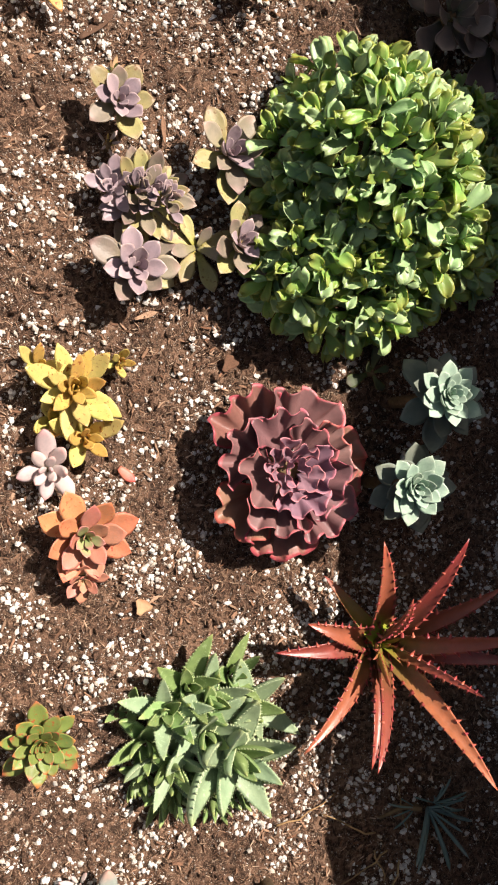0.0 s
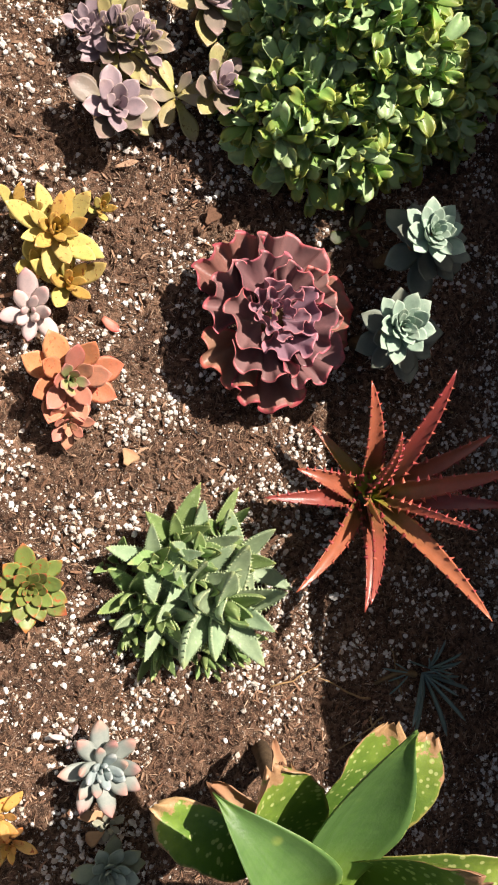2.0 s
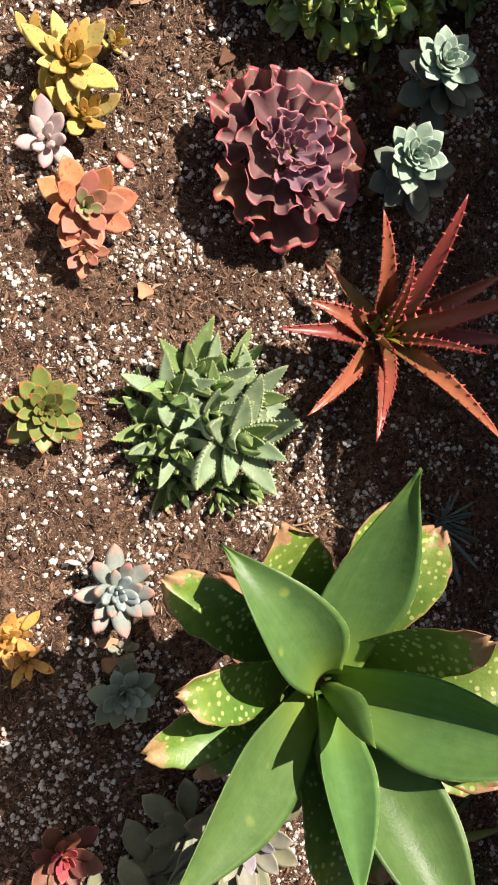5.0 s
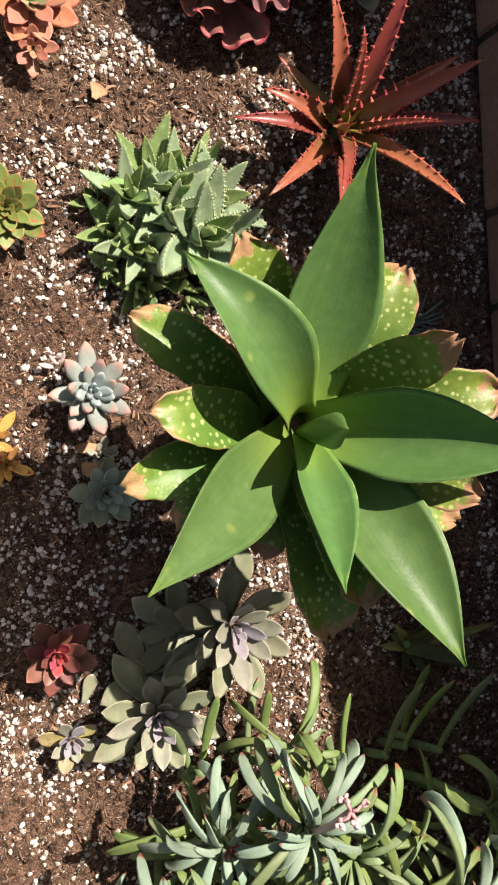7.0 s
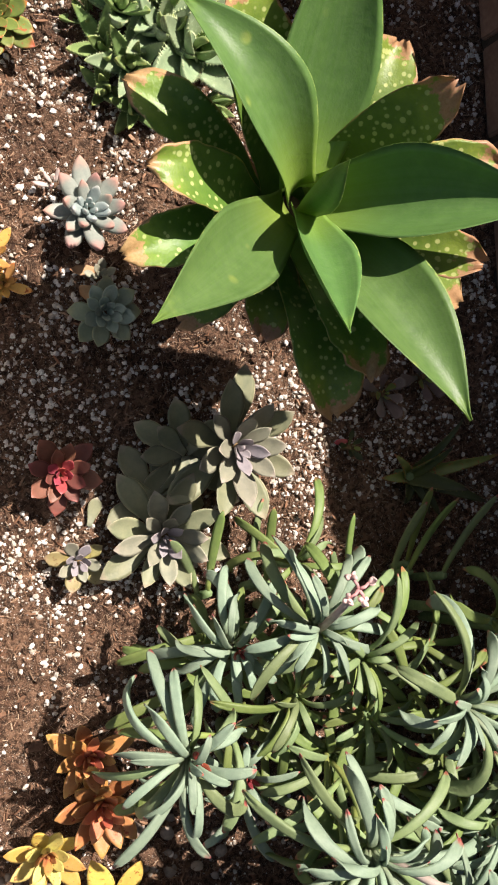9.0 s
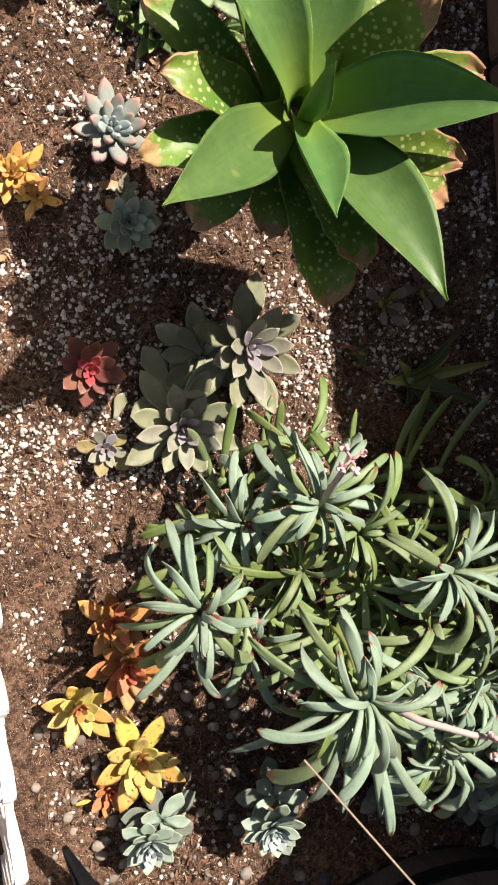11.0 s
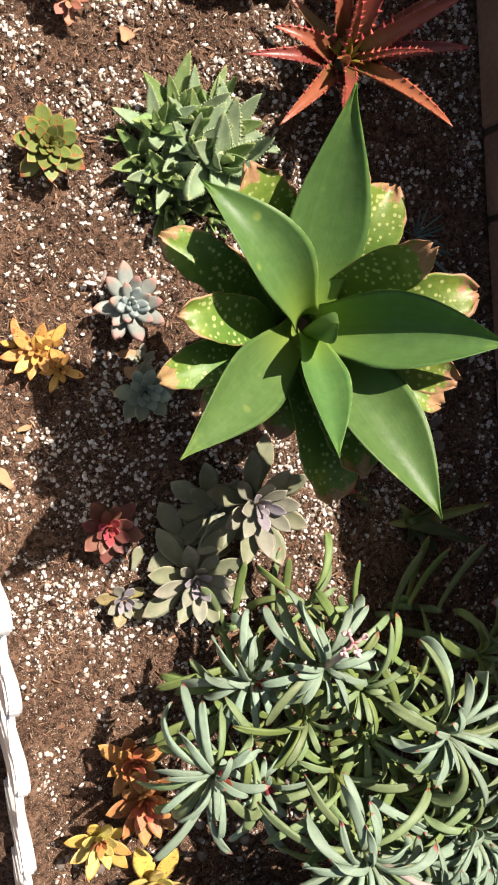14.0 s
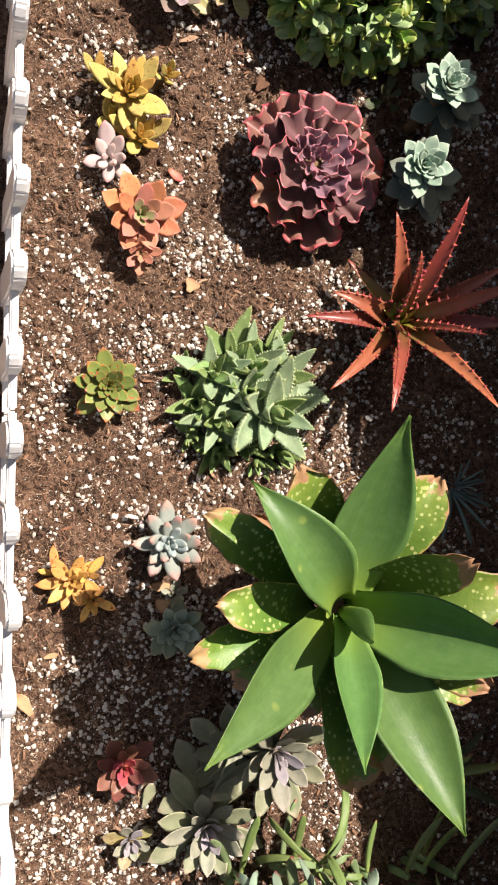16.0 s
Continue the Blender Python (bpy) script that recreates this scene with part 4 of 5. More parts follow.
def ruffled_leaf(length, spread, thick, cup, rise, frill, waves, seed, rows=17, cols=57):
    """A broad fan-shaped leaf along x whose round margin is thrown into folds."""
    r = random.Random(seed)
    p0, p1, p2, p3 = (r.uniform(0, 6.28) for _ in range(4))
    v, uv = [], []
    for lower in (False, True):
        for k in range(rows):
            s = 0.04 + 0.96 * (k / (rows - 1)) ** 0.8
            for j in range(cols):
                q = -1 + 2 * j / (cols - 1)
                ph = waves * math.pi * q + p0 + 0.7 * math.sin(2.3 * q + p1)
                rim = s**2.8
                edge = abs(q) ** 5 * min(1.0, s * 1.3)
                ang = spread * q * (0.42 + 0.58 * min(1.0, s * 1.25)) - 0.13 * spread / waves * rim * math.sin(2 * ph)
                rad = length * s * (1 - 0.16 * q**6) * (1 + 0.05 * rim * math.cos(ph + 0.8) + 0.03 * rim * math.sin(3.1 * q + p2))
                z = length * (cup * q * q * s + rise * s * s) + length * frill * (rim * (math.sin(ph) + 0.3 * math.sin(1.7 * ph + p3)) + 0.8 * edge * math.sin(9.0 * s + p2))
                v.append((rad * math.cos(ang), rad * math.sin(ang), z - (thick * (1 - abs(q) ** 8) * (1 - s**8) + 0.0004 if lower else 0.0)))
                uv.append(((q + 1) / 2, s))
    n, f = rows * cols, []
    for k in range(rows - 1):
        for j in range(cols - 1):
            a = k * cols + j
            f += [(a, a + cols, a + cols + 1, a + 1), (n + a, n + a + 1, n + a + cols + 1, n + a + cols)]
    for j in range(cols - 1):
        a = (rows - 1) * cols + j
        f += [(j, j + 1, n + j + 1, n + j), (a + 1, a, n + a, n + a + 1)]
    for k in range(rows - 1):
        for a, b in ((k * cols, (k + 1) * cols), ((k + 2) * cols - 1, (k + 1) * cols - 1)):
            f.append((a, n + a, n + b, b))
    return v, f, uv


def ruffled_echeveria():
    p = thing("ruffled_echeveria", 0.363, -0.050, "large mauve-brown ruffled echeveria with pink frilled margins", "succulent")
    stem_part(p, 0.055, 0.016, 0.014)
    r = random.Random(4)
    n = 21
    for i in range(n):
        g = i / (n - 1)
        az = 40 + i * 137.5 + r.uniform(-8, 8)
        ln = (0.022 + 0.070 * g**0.75) * r.uniform(0.95, 1.05)
        el = 66 - 62 * g**0.65 + r.uniform(-5, 5)
        v, f, uv = ruffled_leaf(ln, 0.74 - 0.1 * g, 0.0022, 0.16, 0.14, 0.070 + 0.03 * (1 - g), r.uniform(2.5, 3.5), 100 + i)
        mt = RUFFLE_IN if g < 0.36 else (RUFFLE_OUT if g > 0.7 and r.random() < 0.55 else RUFFLE)
        o = 0.004 + 0.010 * g
        part("leaf", make_mesh("leaf", v, f, uv), mt, p, "", pose(o * math.cos(radians(az)), o * math.sin(radians(az)), 0.074 - 0.046 * g, r.uniform(-8, 8), -el, az))


def mint_pair():
    g = "pale mint echeverias"
    for i, (x, y, z, tx) in enumerate([(0.512, 0.03, 0.155, -6), (0.479, -0.067, 0.142, 4)]):
        p = thing("echeveria", x + 0.012, y - 0.004, "pale mint-white echeveria rosette over dull older leaves", "succulent", g)
        h = z - p.location.z
        stem_part(p, h - 0.01, 0.008, 0.007, None, (-0.012, 0.004))
        rosette(p, "spade", (PALE, PALE), 32, 0.008, 0.038, 80, 26, 0.92, (-0.012, 0.004, h - 0.018), (tx, -6), 0.014, 30 + 70 * i, 0.5, 1.0, 60 + i)
        rosette(p, "spade", (PALE_OLD, PALE_OLD), 16, 0.036, 0.054, 26, -8, 0.95, (0.010, 0.002, h - 0.062), (tx, 0), 0.022, 80 * i, 0.5, 1.0, 70 + i)


def yellow_sedum():
    p = thing("yellow_sedum", 0.132, 0.03, "bright yellow sedum with several heads of fleshy leaves", "succulent")
    for i, (dx, dy, h, n, lo, key) in enumerate([(0, 0.008, 0.040, 24, 0.060, 0.92), (0.014, -0.044, 0.030, 12, 0.050, 1.0), (-0.037, 0.03, 0.03, 9, 0.032, 1.0), (0.05, 0.036, 0.03, 9, 0.028, 1.0), (-0.018, -0.026, 0.02, 8, 0.042, 1.1), (-0.016, 0.002, 0.03, 7, 0.026, 1.0)]):
        part("stem", tube_mesh("stem", [(dx * 0.3, dy * 0.3, -0.02), (dx * 0.8, dy * 0.8, h * 0.5), (dx, dy, h - 0.004)], [0.004, 0.0035, 0.003], 6), STEM, p)
        rosette(p, "sedum", (YELLOW, YELLOW, YELLOW_GREEN), n, 0.012, lo, 82, 20 if i < 2 else 42, key * 1.1, (dx, dy, h - 0.01), (0, 0), 0.012, 25 + 50 * i, 0.5, 1.4, 90 + i, 0.003)


def orange_echeveria():
    p = thing("orange_echeveria", 0.146, -0.117, "coral-orange echeveria with green heart and a small offset", "succulent")
    stem_part(p, 0.025, 0.007, 0.006)
    rosette(p, "spade", (ORANGE_IN, ORANGE_IN, ORANGE_MID, ORANGE_MID, ORANGE, ORANGE), 23, 0.010, 0.056, 80, 12, 0.9, (-0.006, 0, 0.026), (6, 5), 0.016, 15, 0.42, 1.0, 31)
    rosette(p, "spade", (ORANGE_MID, ORANGE_MID), 14, 0.008, 0.028, 76, 20, 0.95, (-0.006, -0.044, 0.024), (20, 0), 0.009, 70, 0.4, 1.2, 32)
    part("stem", tube_mesh("stem", [(0, 0, 0.0), (-0.003, -0.025, 0.012), (-0.006, -0.044, 0.022)], [0.004, 0.0035, 0.003], 6), STEM, p)


def toothed_cluster():
    """A crowded clump of short aloe rosettes: broad grey ones in front, narrow upright green ones behind."""
    p = thing("aloe_cluster", 0.268, -0.345, "clump of grey-green short-leaved toothed aloe rosettes", "succulent")
    stem_part(p, 0.02, 0.02, 0.016)
    broad = [(0.034, -0.02, 0.06, 0.078, 13, 0), (0.004, 0.004, 0.055, 0.062, 11, 1), (0.058, 0.022, 0.035, 0.06, 10, 2)]
    narrow = [(-0.036, 0.028, 0.045, 0.056, 10, 3), (-0.012, 0.05, 0.04, 0.06, 10, 4), (-0.055, -0.008, 0.03, 0.052, 9, 5), (-0.032, -0.028, 0.04, 0.056, 10, 6), (0.04, 0.055, 0.03, 0.05, 8, 7), (-0.066, 0.03, 0.018, 0.042, 7, 8), (0.012, 0.034, 0.045, 0.056, 9, 12)]
    buds = [(-0.03, -0.066, 0.026, 0.04, 10, 9), (0.022, -0.08, 0.02, 0.036, 10, 10), (0.052, -0.066, 0.024, 0.042, 10, 11), (-0.058, -0.048, 0.02, 0.036, 8, 13), (0.0, -0.05, 0.03, 0.042, 9, 14)]
    for x, y, z, ln, n, i in broad:
        rosette(p, "blade_aloe", (TOOTHED, TOOTHED_GREY), n, ln * 0.5, ln * 1.1, 82, 16, 1.12, (x, y, z - 0.022), (-y * 200, x * 200), 0.014, 47 * i, 0.3, 1.2, 120 + i, 0.006)
    for x, y, z, ln, n, i in narrow:
        rosette(p, "blade_aloe", (TOOTHED, TOOTHED if i % 3 else TOOTHED_GREY), n, ln * 0.6, ln * 1.15, 82, 26, 0.92, (x, y, z - 0.022), (-y * 320, x * 320), 0.014, 47 * i, 0.5, 1.3, 120 + i, 0.006)
    for x, y, z, ln, n, i in buds:
        rosette(p, "toothed", (TOOTHED, TOOTHED), n, ln * 0.7, ln, 86, 42, 0.95, (x, y, z - 0.018), (-y * 350, x * 350), 0.012, 47 * i, 0.5, 1.0, 120 + i, 0.005)


def red_aloe():
    """A rosette of long red toothed leaves."""
    p = thing("red_aloe", 0.474, -0.252, "coral-red aloe with long toothed leaves and green heart", "succulent")
    stem_part(p, 0.05, 0.012, 0.010, GREEN_STEM)
    o = Vector(p.location)
    tips = [(0.443, -0.125, 0.13, 0.030), (0.512, -0.118, 0.184, 0.029), (0.374, -0.217, 0.085, 0.032), (0.338, -0.247, 0.079, 0.026), (0.352, -0.343, 0.126, 0.026), (0.410, -0.351, 0.179, 0.022),
            (0.434, -0.372, 0.12, 0.024), (0.531, -0.373, 0.209, 0.028), (0.530, -0.284, 0.190, 0.013), (0.575, -0.222, 0.20, 0.027), (0.60, -0.185, 0.12, 0.028), (0.61, -0.265, 0.14, 0.026), (0.488, -0.158, 0.07, 0.02),
            (0.405, -0.17, 0.06, 0.022), (0.458, -0.18, 0.165, 0.016), (0.44, -0.275, 0.15, 0.012)]
    for i, (x, y, z, w) in enumerate(tips):
        t = Vector((x, y, z)) - o
        a = Vector((t.x, t.y, 0)).normalized() * 0.008
        inner = i in (12, 13, 15)
        low = 0.045 if z < 0.14 and not inner else 0.065
        v, f, uv = blade(arc((a.x, a.y, low), tuple(t), 0.03 if not inner else 0.0, 0.45), w * 0.98, 0.005, "sword", 0.6, 0.0, 1, 18, 9, 300 + i, 11, 0.0056 if not inner else 0.003)
        part("leaf", make_mesh("leaf", v, f, uv), RED_ALOE_IN if inner else RED_ALOE, p)
    rosette(p, "dark_sword", (RED_ALOE_IN, RED_ALOE_IN), 7, 0.022, 0.05, 84, 55, 1.1, (0.002, 0, 0.062), (0, 0), 0.004, 10, 0.5, 1, 77, 0.004)


def agave():
    """A fox-tail agave on a leaning trunk: broad plain leaves over old spotted ones with dry ends."""
    p = thing("agave", 0.356, -0.543, "large green agave with broad leaves and brown spotted older ones", "agave")
    o = Vector(p.location)
    heart = Vector((0.304, -0.578, 0.268))
    k = [tuple(Vector(q) - o) for q in ((0.360, -0.540, -0.03), (0.352, -0.547, 0.03), (0.338, -0.556, 0.09), (0.322, -0.567, 0.15), (0.310, -0.575, 0.20), (0.304, -0.579, 0.245))]
    part("trunk", tube_mesh("trunk", k, [0.010, 0.011, 0.010, 0.013, 0.016, 0.012], 12), TRUNK, p)
    # tip, width, lift of the bend, place of the bend, height of the root, fold of the blade
    young = [((0.310, -0.385, 0.430), 0.088, -0.024, 0.42, 0.275, 0.35), ((0.190, -0.439, 0.345), 0.063, 0.078, 0.42, 0.274, 0.6), ((0.452, -0.618, 0.410), 0.076, 0.030, 0.45, 0.256, 0.9),
             ((0.377, -0.776, 0.384), 0.076, 0.050, 0.45, 0.256, 0.6), ((0.129, -0.679, 0.397), 0.068, 0.006, 0.45, 0.263, 0.4), ((0.272, -0.699, 0.401), 0.050, 0.002, 0.45, 0.276, 0.7)]
    for i, (tip, w, lift, bend, root, fold) in enumerate(young):
        t = Vector(tip)
        a = Vector((heart.x, heart.y, root)) + Vector((t.x - heart.x, t.y - heart.y, 0)).normalized() * 0.012
        v, f, uv = blade(arc(tuple(a - o), tuple(t - o), lift, bend), w, 0.0055, "agave", fold, 0.012, 1.3, 30, 13, 400 + i, flat=0.3)
        part("leaf", make_mesh("leaf", v, f, uv), AGAVE, p, "smooth plain green leaf")
    bud = blade(arc(tuple(heart - o + Vector((0.004, -0.006, -0.01))), tuple(Vector((0.279, -0.580, 0.414)) - o), 0.0, 0.5), 0.030, 0.009, "agave", 0.8, 0, 1, 22, 13, 420)
    part("leaf", make_mesh("leaf", *bud), AGAVE, p, "furled young leaf")
    # tip, width, height of the root, lift
    old = [((0.236, -0.428, 0.345), 0.066, 0.22, 0.035), ((0.163, -0.474, 0.270), 0.050, 0.20, 0.05), ((0.163, -0.556, 0.318), 0.050, 0.215, 0.045), ((0.144, -0.614, 0.274), 0.046, 0.20, 0.05),
           ((0.408, -0.448, 0.285), 0.070, 0.20, 0.05), ((0.350, -0.418, 0.320), 0.062, 0.21, 0.03), ((0.388, -0.520, 0.392), 0.054, 0.225, 0.0), ((0.476, -0.566, 0.318), 0.062, 0.20, 0.06),
           ((0.428, -0.652, 0.350), 0.050, 0.215, 0.015), ((0.440, -0.676, 0.288), 0.052, 0.195, 0.06), ((0.312, -0.766, 0.275), 0.066, 0.20, 0.055), ((0.330, -0.735, 0.315), 0.056, 0.22, 0.045),
           ((0.262, -0.688, 0.250), 0.050, 0.195, 0.04), ((0.205, -0.664, 0.190), 0.052, 0.18, 0.04)]
    for i, (tip, w, root, lift) in enumerate(old):
        t = Vector(tip)
        a = Vector((heart.x, heart.y, root)) + Vector((t.x - heart.x, t.y - heart.y, 0)).normalized() * 0.012
        v, f, uv = blade(arc(tuple(a - o), tuple(t - o), lift, 0.5), w, 0.005, "torn", 0.34, 0.035, 1.2 + 0.3 * (i % 3), 30, 15, 440 + i, flat=0.3, ragged=0.42)
        part("leaf", make_mesh("leaf", v, f, uv), AGAVE_OLD, p, "spotted older leaf with a dry brown tip")
    # dead leaves that hang on the trunk
    for i, (tip, w, root) in enumerate([((0.226, -0.482, 0.222), 0.028, 0.17), ((0.292, -0.466, 0.270), 0.024, 0.19), ((0.350, -0.514, 0.06), 0.018, 0.13), ((0.374, -0.548, 0.05), 0.016, 0.12), ((0.338, -0.520, 0.11), 0.016, 0.17)]):
        t = Vector(tip)
        a = Vector((0.312, -0.572, root))
        v, f, uv = blade(arc(tuple(a - o), tuple(t - o), 0.02, 0.5), w, 0.002, "torn", 0.9, 0.10, 2.5, 18, 9, 470 + i, ragged=0.5)
        part("leaf", make_mesh("leaf", v, f, uv), DRY_LEAF, p, "withered tan leaf")


def finger_cotyledon():
    """A spreading mass of finger-leaved shoots; leaves rise from each head, arch outwards and droop."""
    heads = [(0.167, -1.065, 0.204, 0.092, 15, 2), (0.312, -0.977, 0.190, 0.090, 17, 1), (0.305, -1.162, 0.276, 0.112, 19, 1), (0.425, -1.060, 0.255, 0.098, 16, 1), (0.240, -0.994, 0.140, 0.076, 14, 2),
             (0.52, -1.12, 0.25, 0.10, 15, 1), (0.53, -1.02, 0.17, 0.085, 9, 0), (0.37, -1.09, 0.16, 0.09, 10, 0), (0.235, -1.13, 0.13, 0.085, 9, 3), (0.42, -1.20, 0.2, 0.1, 12, 1),
             (0.30, -1.06, 0.14, 0.09, 10, 0), (0.545, -1.25, 0.25, 0.11, 14, 1), (0.33, -0.93, 0.11, 0.07, 7, 0), (0.22, -1.02, 0.10, 0.075, 7, 0), (0.36, -1.02, 0.18, 0.09, 10, 0), (0.46, -1.13, 0.15, 0.1, 10, 0), (0.33, -1.13, 0.14, 0.1, 10, 0), (0.58, -1.05, 0.2, 0.1, 12, 1), (0.40, -1.245, 0.255, 0.11, 13, 1), (0.50, -1.27, 0.22, 0.11, 12, 1), (0.33, -1.215, 0.17, 0.095, 10, 0), (0.46, -1.20, 0.24, 0.1, 12, 1), (0.60, -1.31, 0.25, 0.11, 13, 1), (0.45, -1.29, 0.18, 0.10, 8, 0)]
    p = thing("finger_cotyledon", 0.34, -1.07, "spreading grey-green cotyledon with finger leaves and red tips", "succulent")
    o = Vector(p.location)
    r = random.Random(17)
    for i, (x, y, z, ln, n, sunny) in enumerate(heads):
        d = Vector((x, y, z)) - o
        b = Vector((d.x * 0.8, d.y * 0.8, -0.02))
        mid = (b + d) / 2 + Vector((d.x * 0.05, d.y * 0.05, 0.0))
        part("stem", tube_mesh("stem", [tuple(b), tuple(mid), tuple(d - Vector((0, 0, 0.005)))], [0.007, 0.006, 0.005], 7), GREEN_STEM, p)
        out = Vector((d.x, d.y, 0))
        away = math.degrees(math.atan2(d.y, d.x))
        hub = pose(d.x, d.y, d.z - 0.012, -out.y * 130, out.x * 130, 0)
        n = round(n * 1.55)
        for j in range(n):
            g = j / (n - 1)
            az = i * 50 + j * 137.5 + r.uniform(-20, 20)
            bias = math.cos(radians(az - away))
            s = ln * 1.2 * (0.42 + 0.58 * g**0.6) * r.uniform(0.8, 1.15) * (1 + 0.22 * bias)
            el = 66 - 66 * g**0.85 + r.uniform(-14, 14)
            m = hub @ pose(0.005 * math.cos(radians(az)), 0.005 * math.sin(radians(az)), 0.014 * (1 - g), r.uniform(-30, 30), -el, az) @ Matrix.Diagonal((s, 0.073 * (0.75 + 0.35 * g) * r.uniform(0.85, 1.12), s, 1))
            key = "finger_droop" if r.random() < 0.6 else "finger"
            # sunny heads get paler leaves, the rest darker greens: sun and shade in the tone
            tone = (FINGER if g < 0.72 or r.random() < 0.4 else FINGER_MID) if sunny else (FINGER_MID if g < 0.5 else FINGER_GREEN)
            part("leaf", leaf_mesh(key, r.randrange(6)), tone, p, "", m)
        if sunny > 1:
            rosette(p, "plump", (RED_HEART, RED_HEART), 7, 0.008, 0.016, 80, 40, 0.9, tuple(d + Vector((0, 0, 0.010))), (0, 0), 0.003, 0, 0.5, 1, 600 + i, 0.002)
        for j in range(5 if sunny else 3):
            az = away + r.uniform(-120, 120)
            q = d * r.uniform(0.5, 0.88)
            s = ln * r.uniform(0.85, 1.2)
            m = pose(q.x, q.y, max(q.z, 0.03), r.uniform(-30, 30), -r.uniform(0, 50), az) @ Matrix.Diagonal((s, 0.066, s, 1))
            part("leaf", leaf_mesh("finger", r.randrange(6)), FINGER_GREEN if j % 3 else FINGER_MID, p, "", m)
    # long leaves that hang over the end of the bed, upright ones along the far side
    for i in range(18):
        az = -122 + 6.4 * i + r.uniform(-4, 4)
        s = r.uniform(0.13, 0.175)
        part("leaf", leaf_mesh("finger", i % 6), FINGER if i % 3 else FINGER_MID, p, "",
             pose(-0.033 + r.uniform(-0.004, 0.008), -0.094 - 0.01 * (i % 3), 0.262 - 0.018 * (i % 4), r.uniform(-20, 20), -r.uniform(-4, 18), az) @ Matrix.Diagonal((s, 0.08, s, 1)))
    for i, (x, y, z, az) in enumerate([(0.300, -0.955, 0.045, 92), (0.312, -0.958, 0.05, 84), (0.232, -0.958, 0.045, 96), (0.244, -0.956, 0.045, 84), (0.47, -0.985, 0.05, 84), (0.49, -0.975, 0.06, 70), (0.40, -0.98, 0.06, 108), (0.415, -0.975, 0.05, 98), (0.53, -0.985, 0.07, 66), (0.50, -0.97, 0.04, 78)]):
        s = r.uniform(0.085, 0.12)
        part("leaf", leaf_mesh("finger_up", i % 4), FINGER_GREEN if i % 2 else FINGER_MID, p, "", pose(x - o.x, y - o.y, z, r.uniform(-25, 25), -r.uniform(8, 24), az) @ Matrix.Diagonal((s, 0.09, s, 1)))
        part("stem", tube_mesh("stem", [(x - o.x, y - o.y - 0.02, -0.02), (x - o.x, y - o.y, z + 0.004)], [0.006, 0.005], 7), GREEN_STEM, p)
    for x, y, z, az, ln in [(0.238, -0.990, 0.085, 176, 0.125), (0.232, -1.000, 0.08, 186, 0.10), (0.196, -1.040, 0.10, 174, 0.10), (0.190, -1.050, 0.11, 188, 0.085), (0.180, -1.110, 0.12, 204, 0.10), (0.205, -1.015, 0.07, 160, 0.08)]:
        part("leaf", leaf_mesh("finger", r.randrange(6)), FINGER_GREEN, p, "", pose(x - o.x, y - o.y, z, r.uniform(-20, 20), -r.uniform(2, 14), az) @ Matrix.Diagonal((ln, 0.08, ln, 1)))
    # flower stalks
    for pts, twigs, reach in [([(0.312, -0.977, 0.190), (0.308, -0.945, 0.25), (0.313, -0.918, 0.284)], 4, 0.013),
                              ([(0.312, -1.166, 0.285), (0.345, -1.185, 0.318), (0.39, -1.203, 0.338), (0.424, -1.216, 0.345)], 6, 0.024)]:
        stalk = part("flower_stalk", tube_mesh("flower_stalk", [tuple(Vector(q) - o) for q in pts], np.linspace(0.0044, 0.003, len(pts)), 8), PINK_STEM, p, "pale pinkish flower stalk")
        at = Vector(pts[-1]) - o
        for j in range(twigs):
            a = 6.283 * j / twigs + 0.4
            e = Vector((math.cos(a), math.sin(a), r.uniform(0.0, 0.5))).normalized()
            q = at + e * reach * r.uniform(0.75, 1.0)
            part("pedicel", tube_mesh("pedicel", [tuple(at), tuple((at + q) / 2 + Vector((0, 0, 0.004))), tuple(q)], [0.0022, 0.0017, 0.0015], 6), ROSY_STEM, stalk, "rosy branch")
            for k in range(6):
                e2 = (e + Vector((r.uniform(-1, 1), r.uniform(-1, 1), r.uniform(-0.5, 0.9)))).normalized()
                s = 0.0072 * r.uniform(0.75, 1.15)
                part("flower_bud", leaf_mesh("plump", k % 3), PETAL, stalk, "small whitish-pink flower bud", Matrix.Translation(q + e2 * 0.001) @ e2.to_track_quat("X", "Z").to_matrix().to_4x4() @ Matrix.Diagonal((s, s * 1.7, s * 2.4, 1)))


def ghost_pair():
    g = "grey ghost plants"
    tones = (GHOST_IN, GHOST_IN, GHOST_MID, GHOST_MID, GHOST, GHOST)
    a = simple_rosette("ghost_plant", 0.291, -0.797, 0.062, "large grey-olive ghost plant rosette with lilac heart", "ghost", tones, 26, 0.018, 0.088, 82, 12, 0.8, (4, 6), 10, 51, 0.36, 0.006, 0.02, group=g)
    rosette(a, "ghost", (GHOST, GHOST), 9, 0.05, 0.066, 22, 4, 0.95, (-0.048, -0.004, 0.026), (0, -5), 0.01, 120, 0.5, 1, 52)
    b = simple_rosette("ghost_plant", 0.204, -0.884, 0.048, "grey ghost plant rosette with pointed leaves", "ghost", tones, 25, 0.018, 0.077, 82, 12, 0.78, (4, -4), 60, 53, 0.36, 0.006, 0.018, group=g)
    rosette(b, "ghost", (GHOST, GHOST), 8, 0.045, 0.062, 22, 2, 1.0, (0.0, 0.04, 0.014), (-8, 0), 0.008, 20, 0.5, 1, 54)
    simple_rosette("ghost_plant", 0.110, -0.900, 0.024, "small pale lilac ghost plant with yellow lower leaves", "spade", (GHOST_IN, GHOST_IN, GHOST_MID, LILAC_OLD), 16, 0.010, 0.034, 78, 14, 0.92, (6, 0), 40, 55, 0.78, group=g)


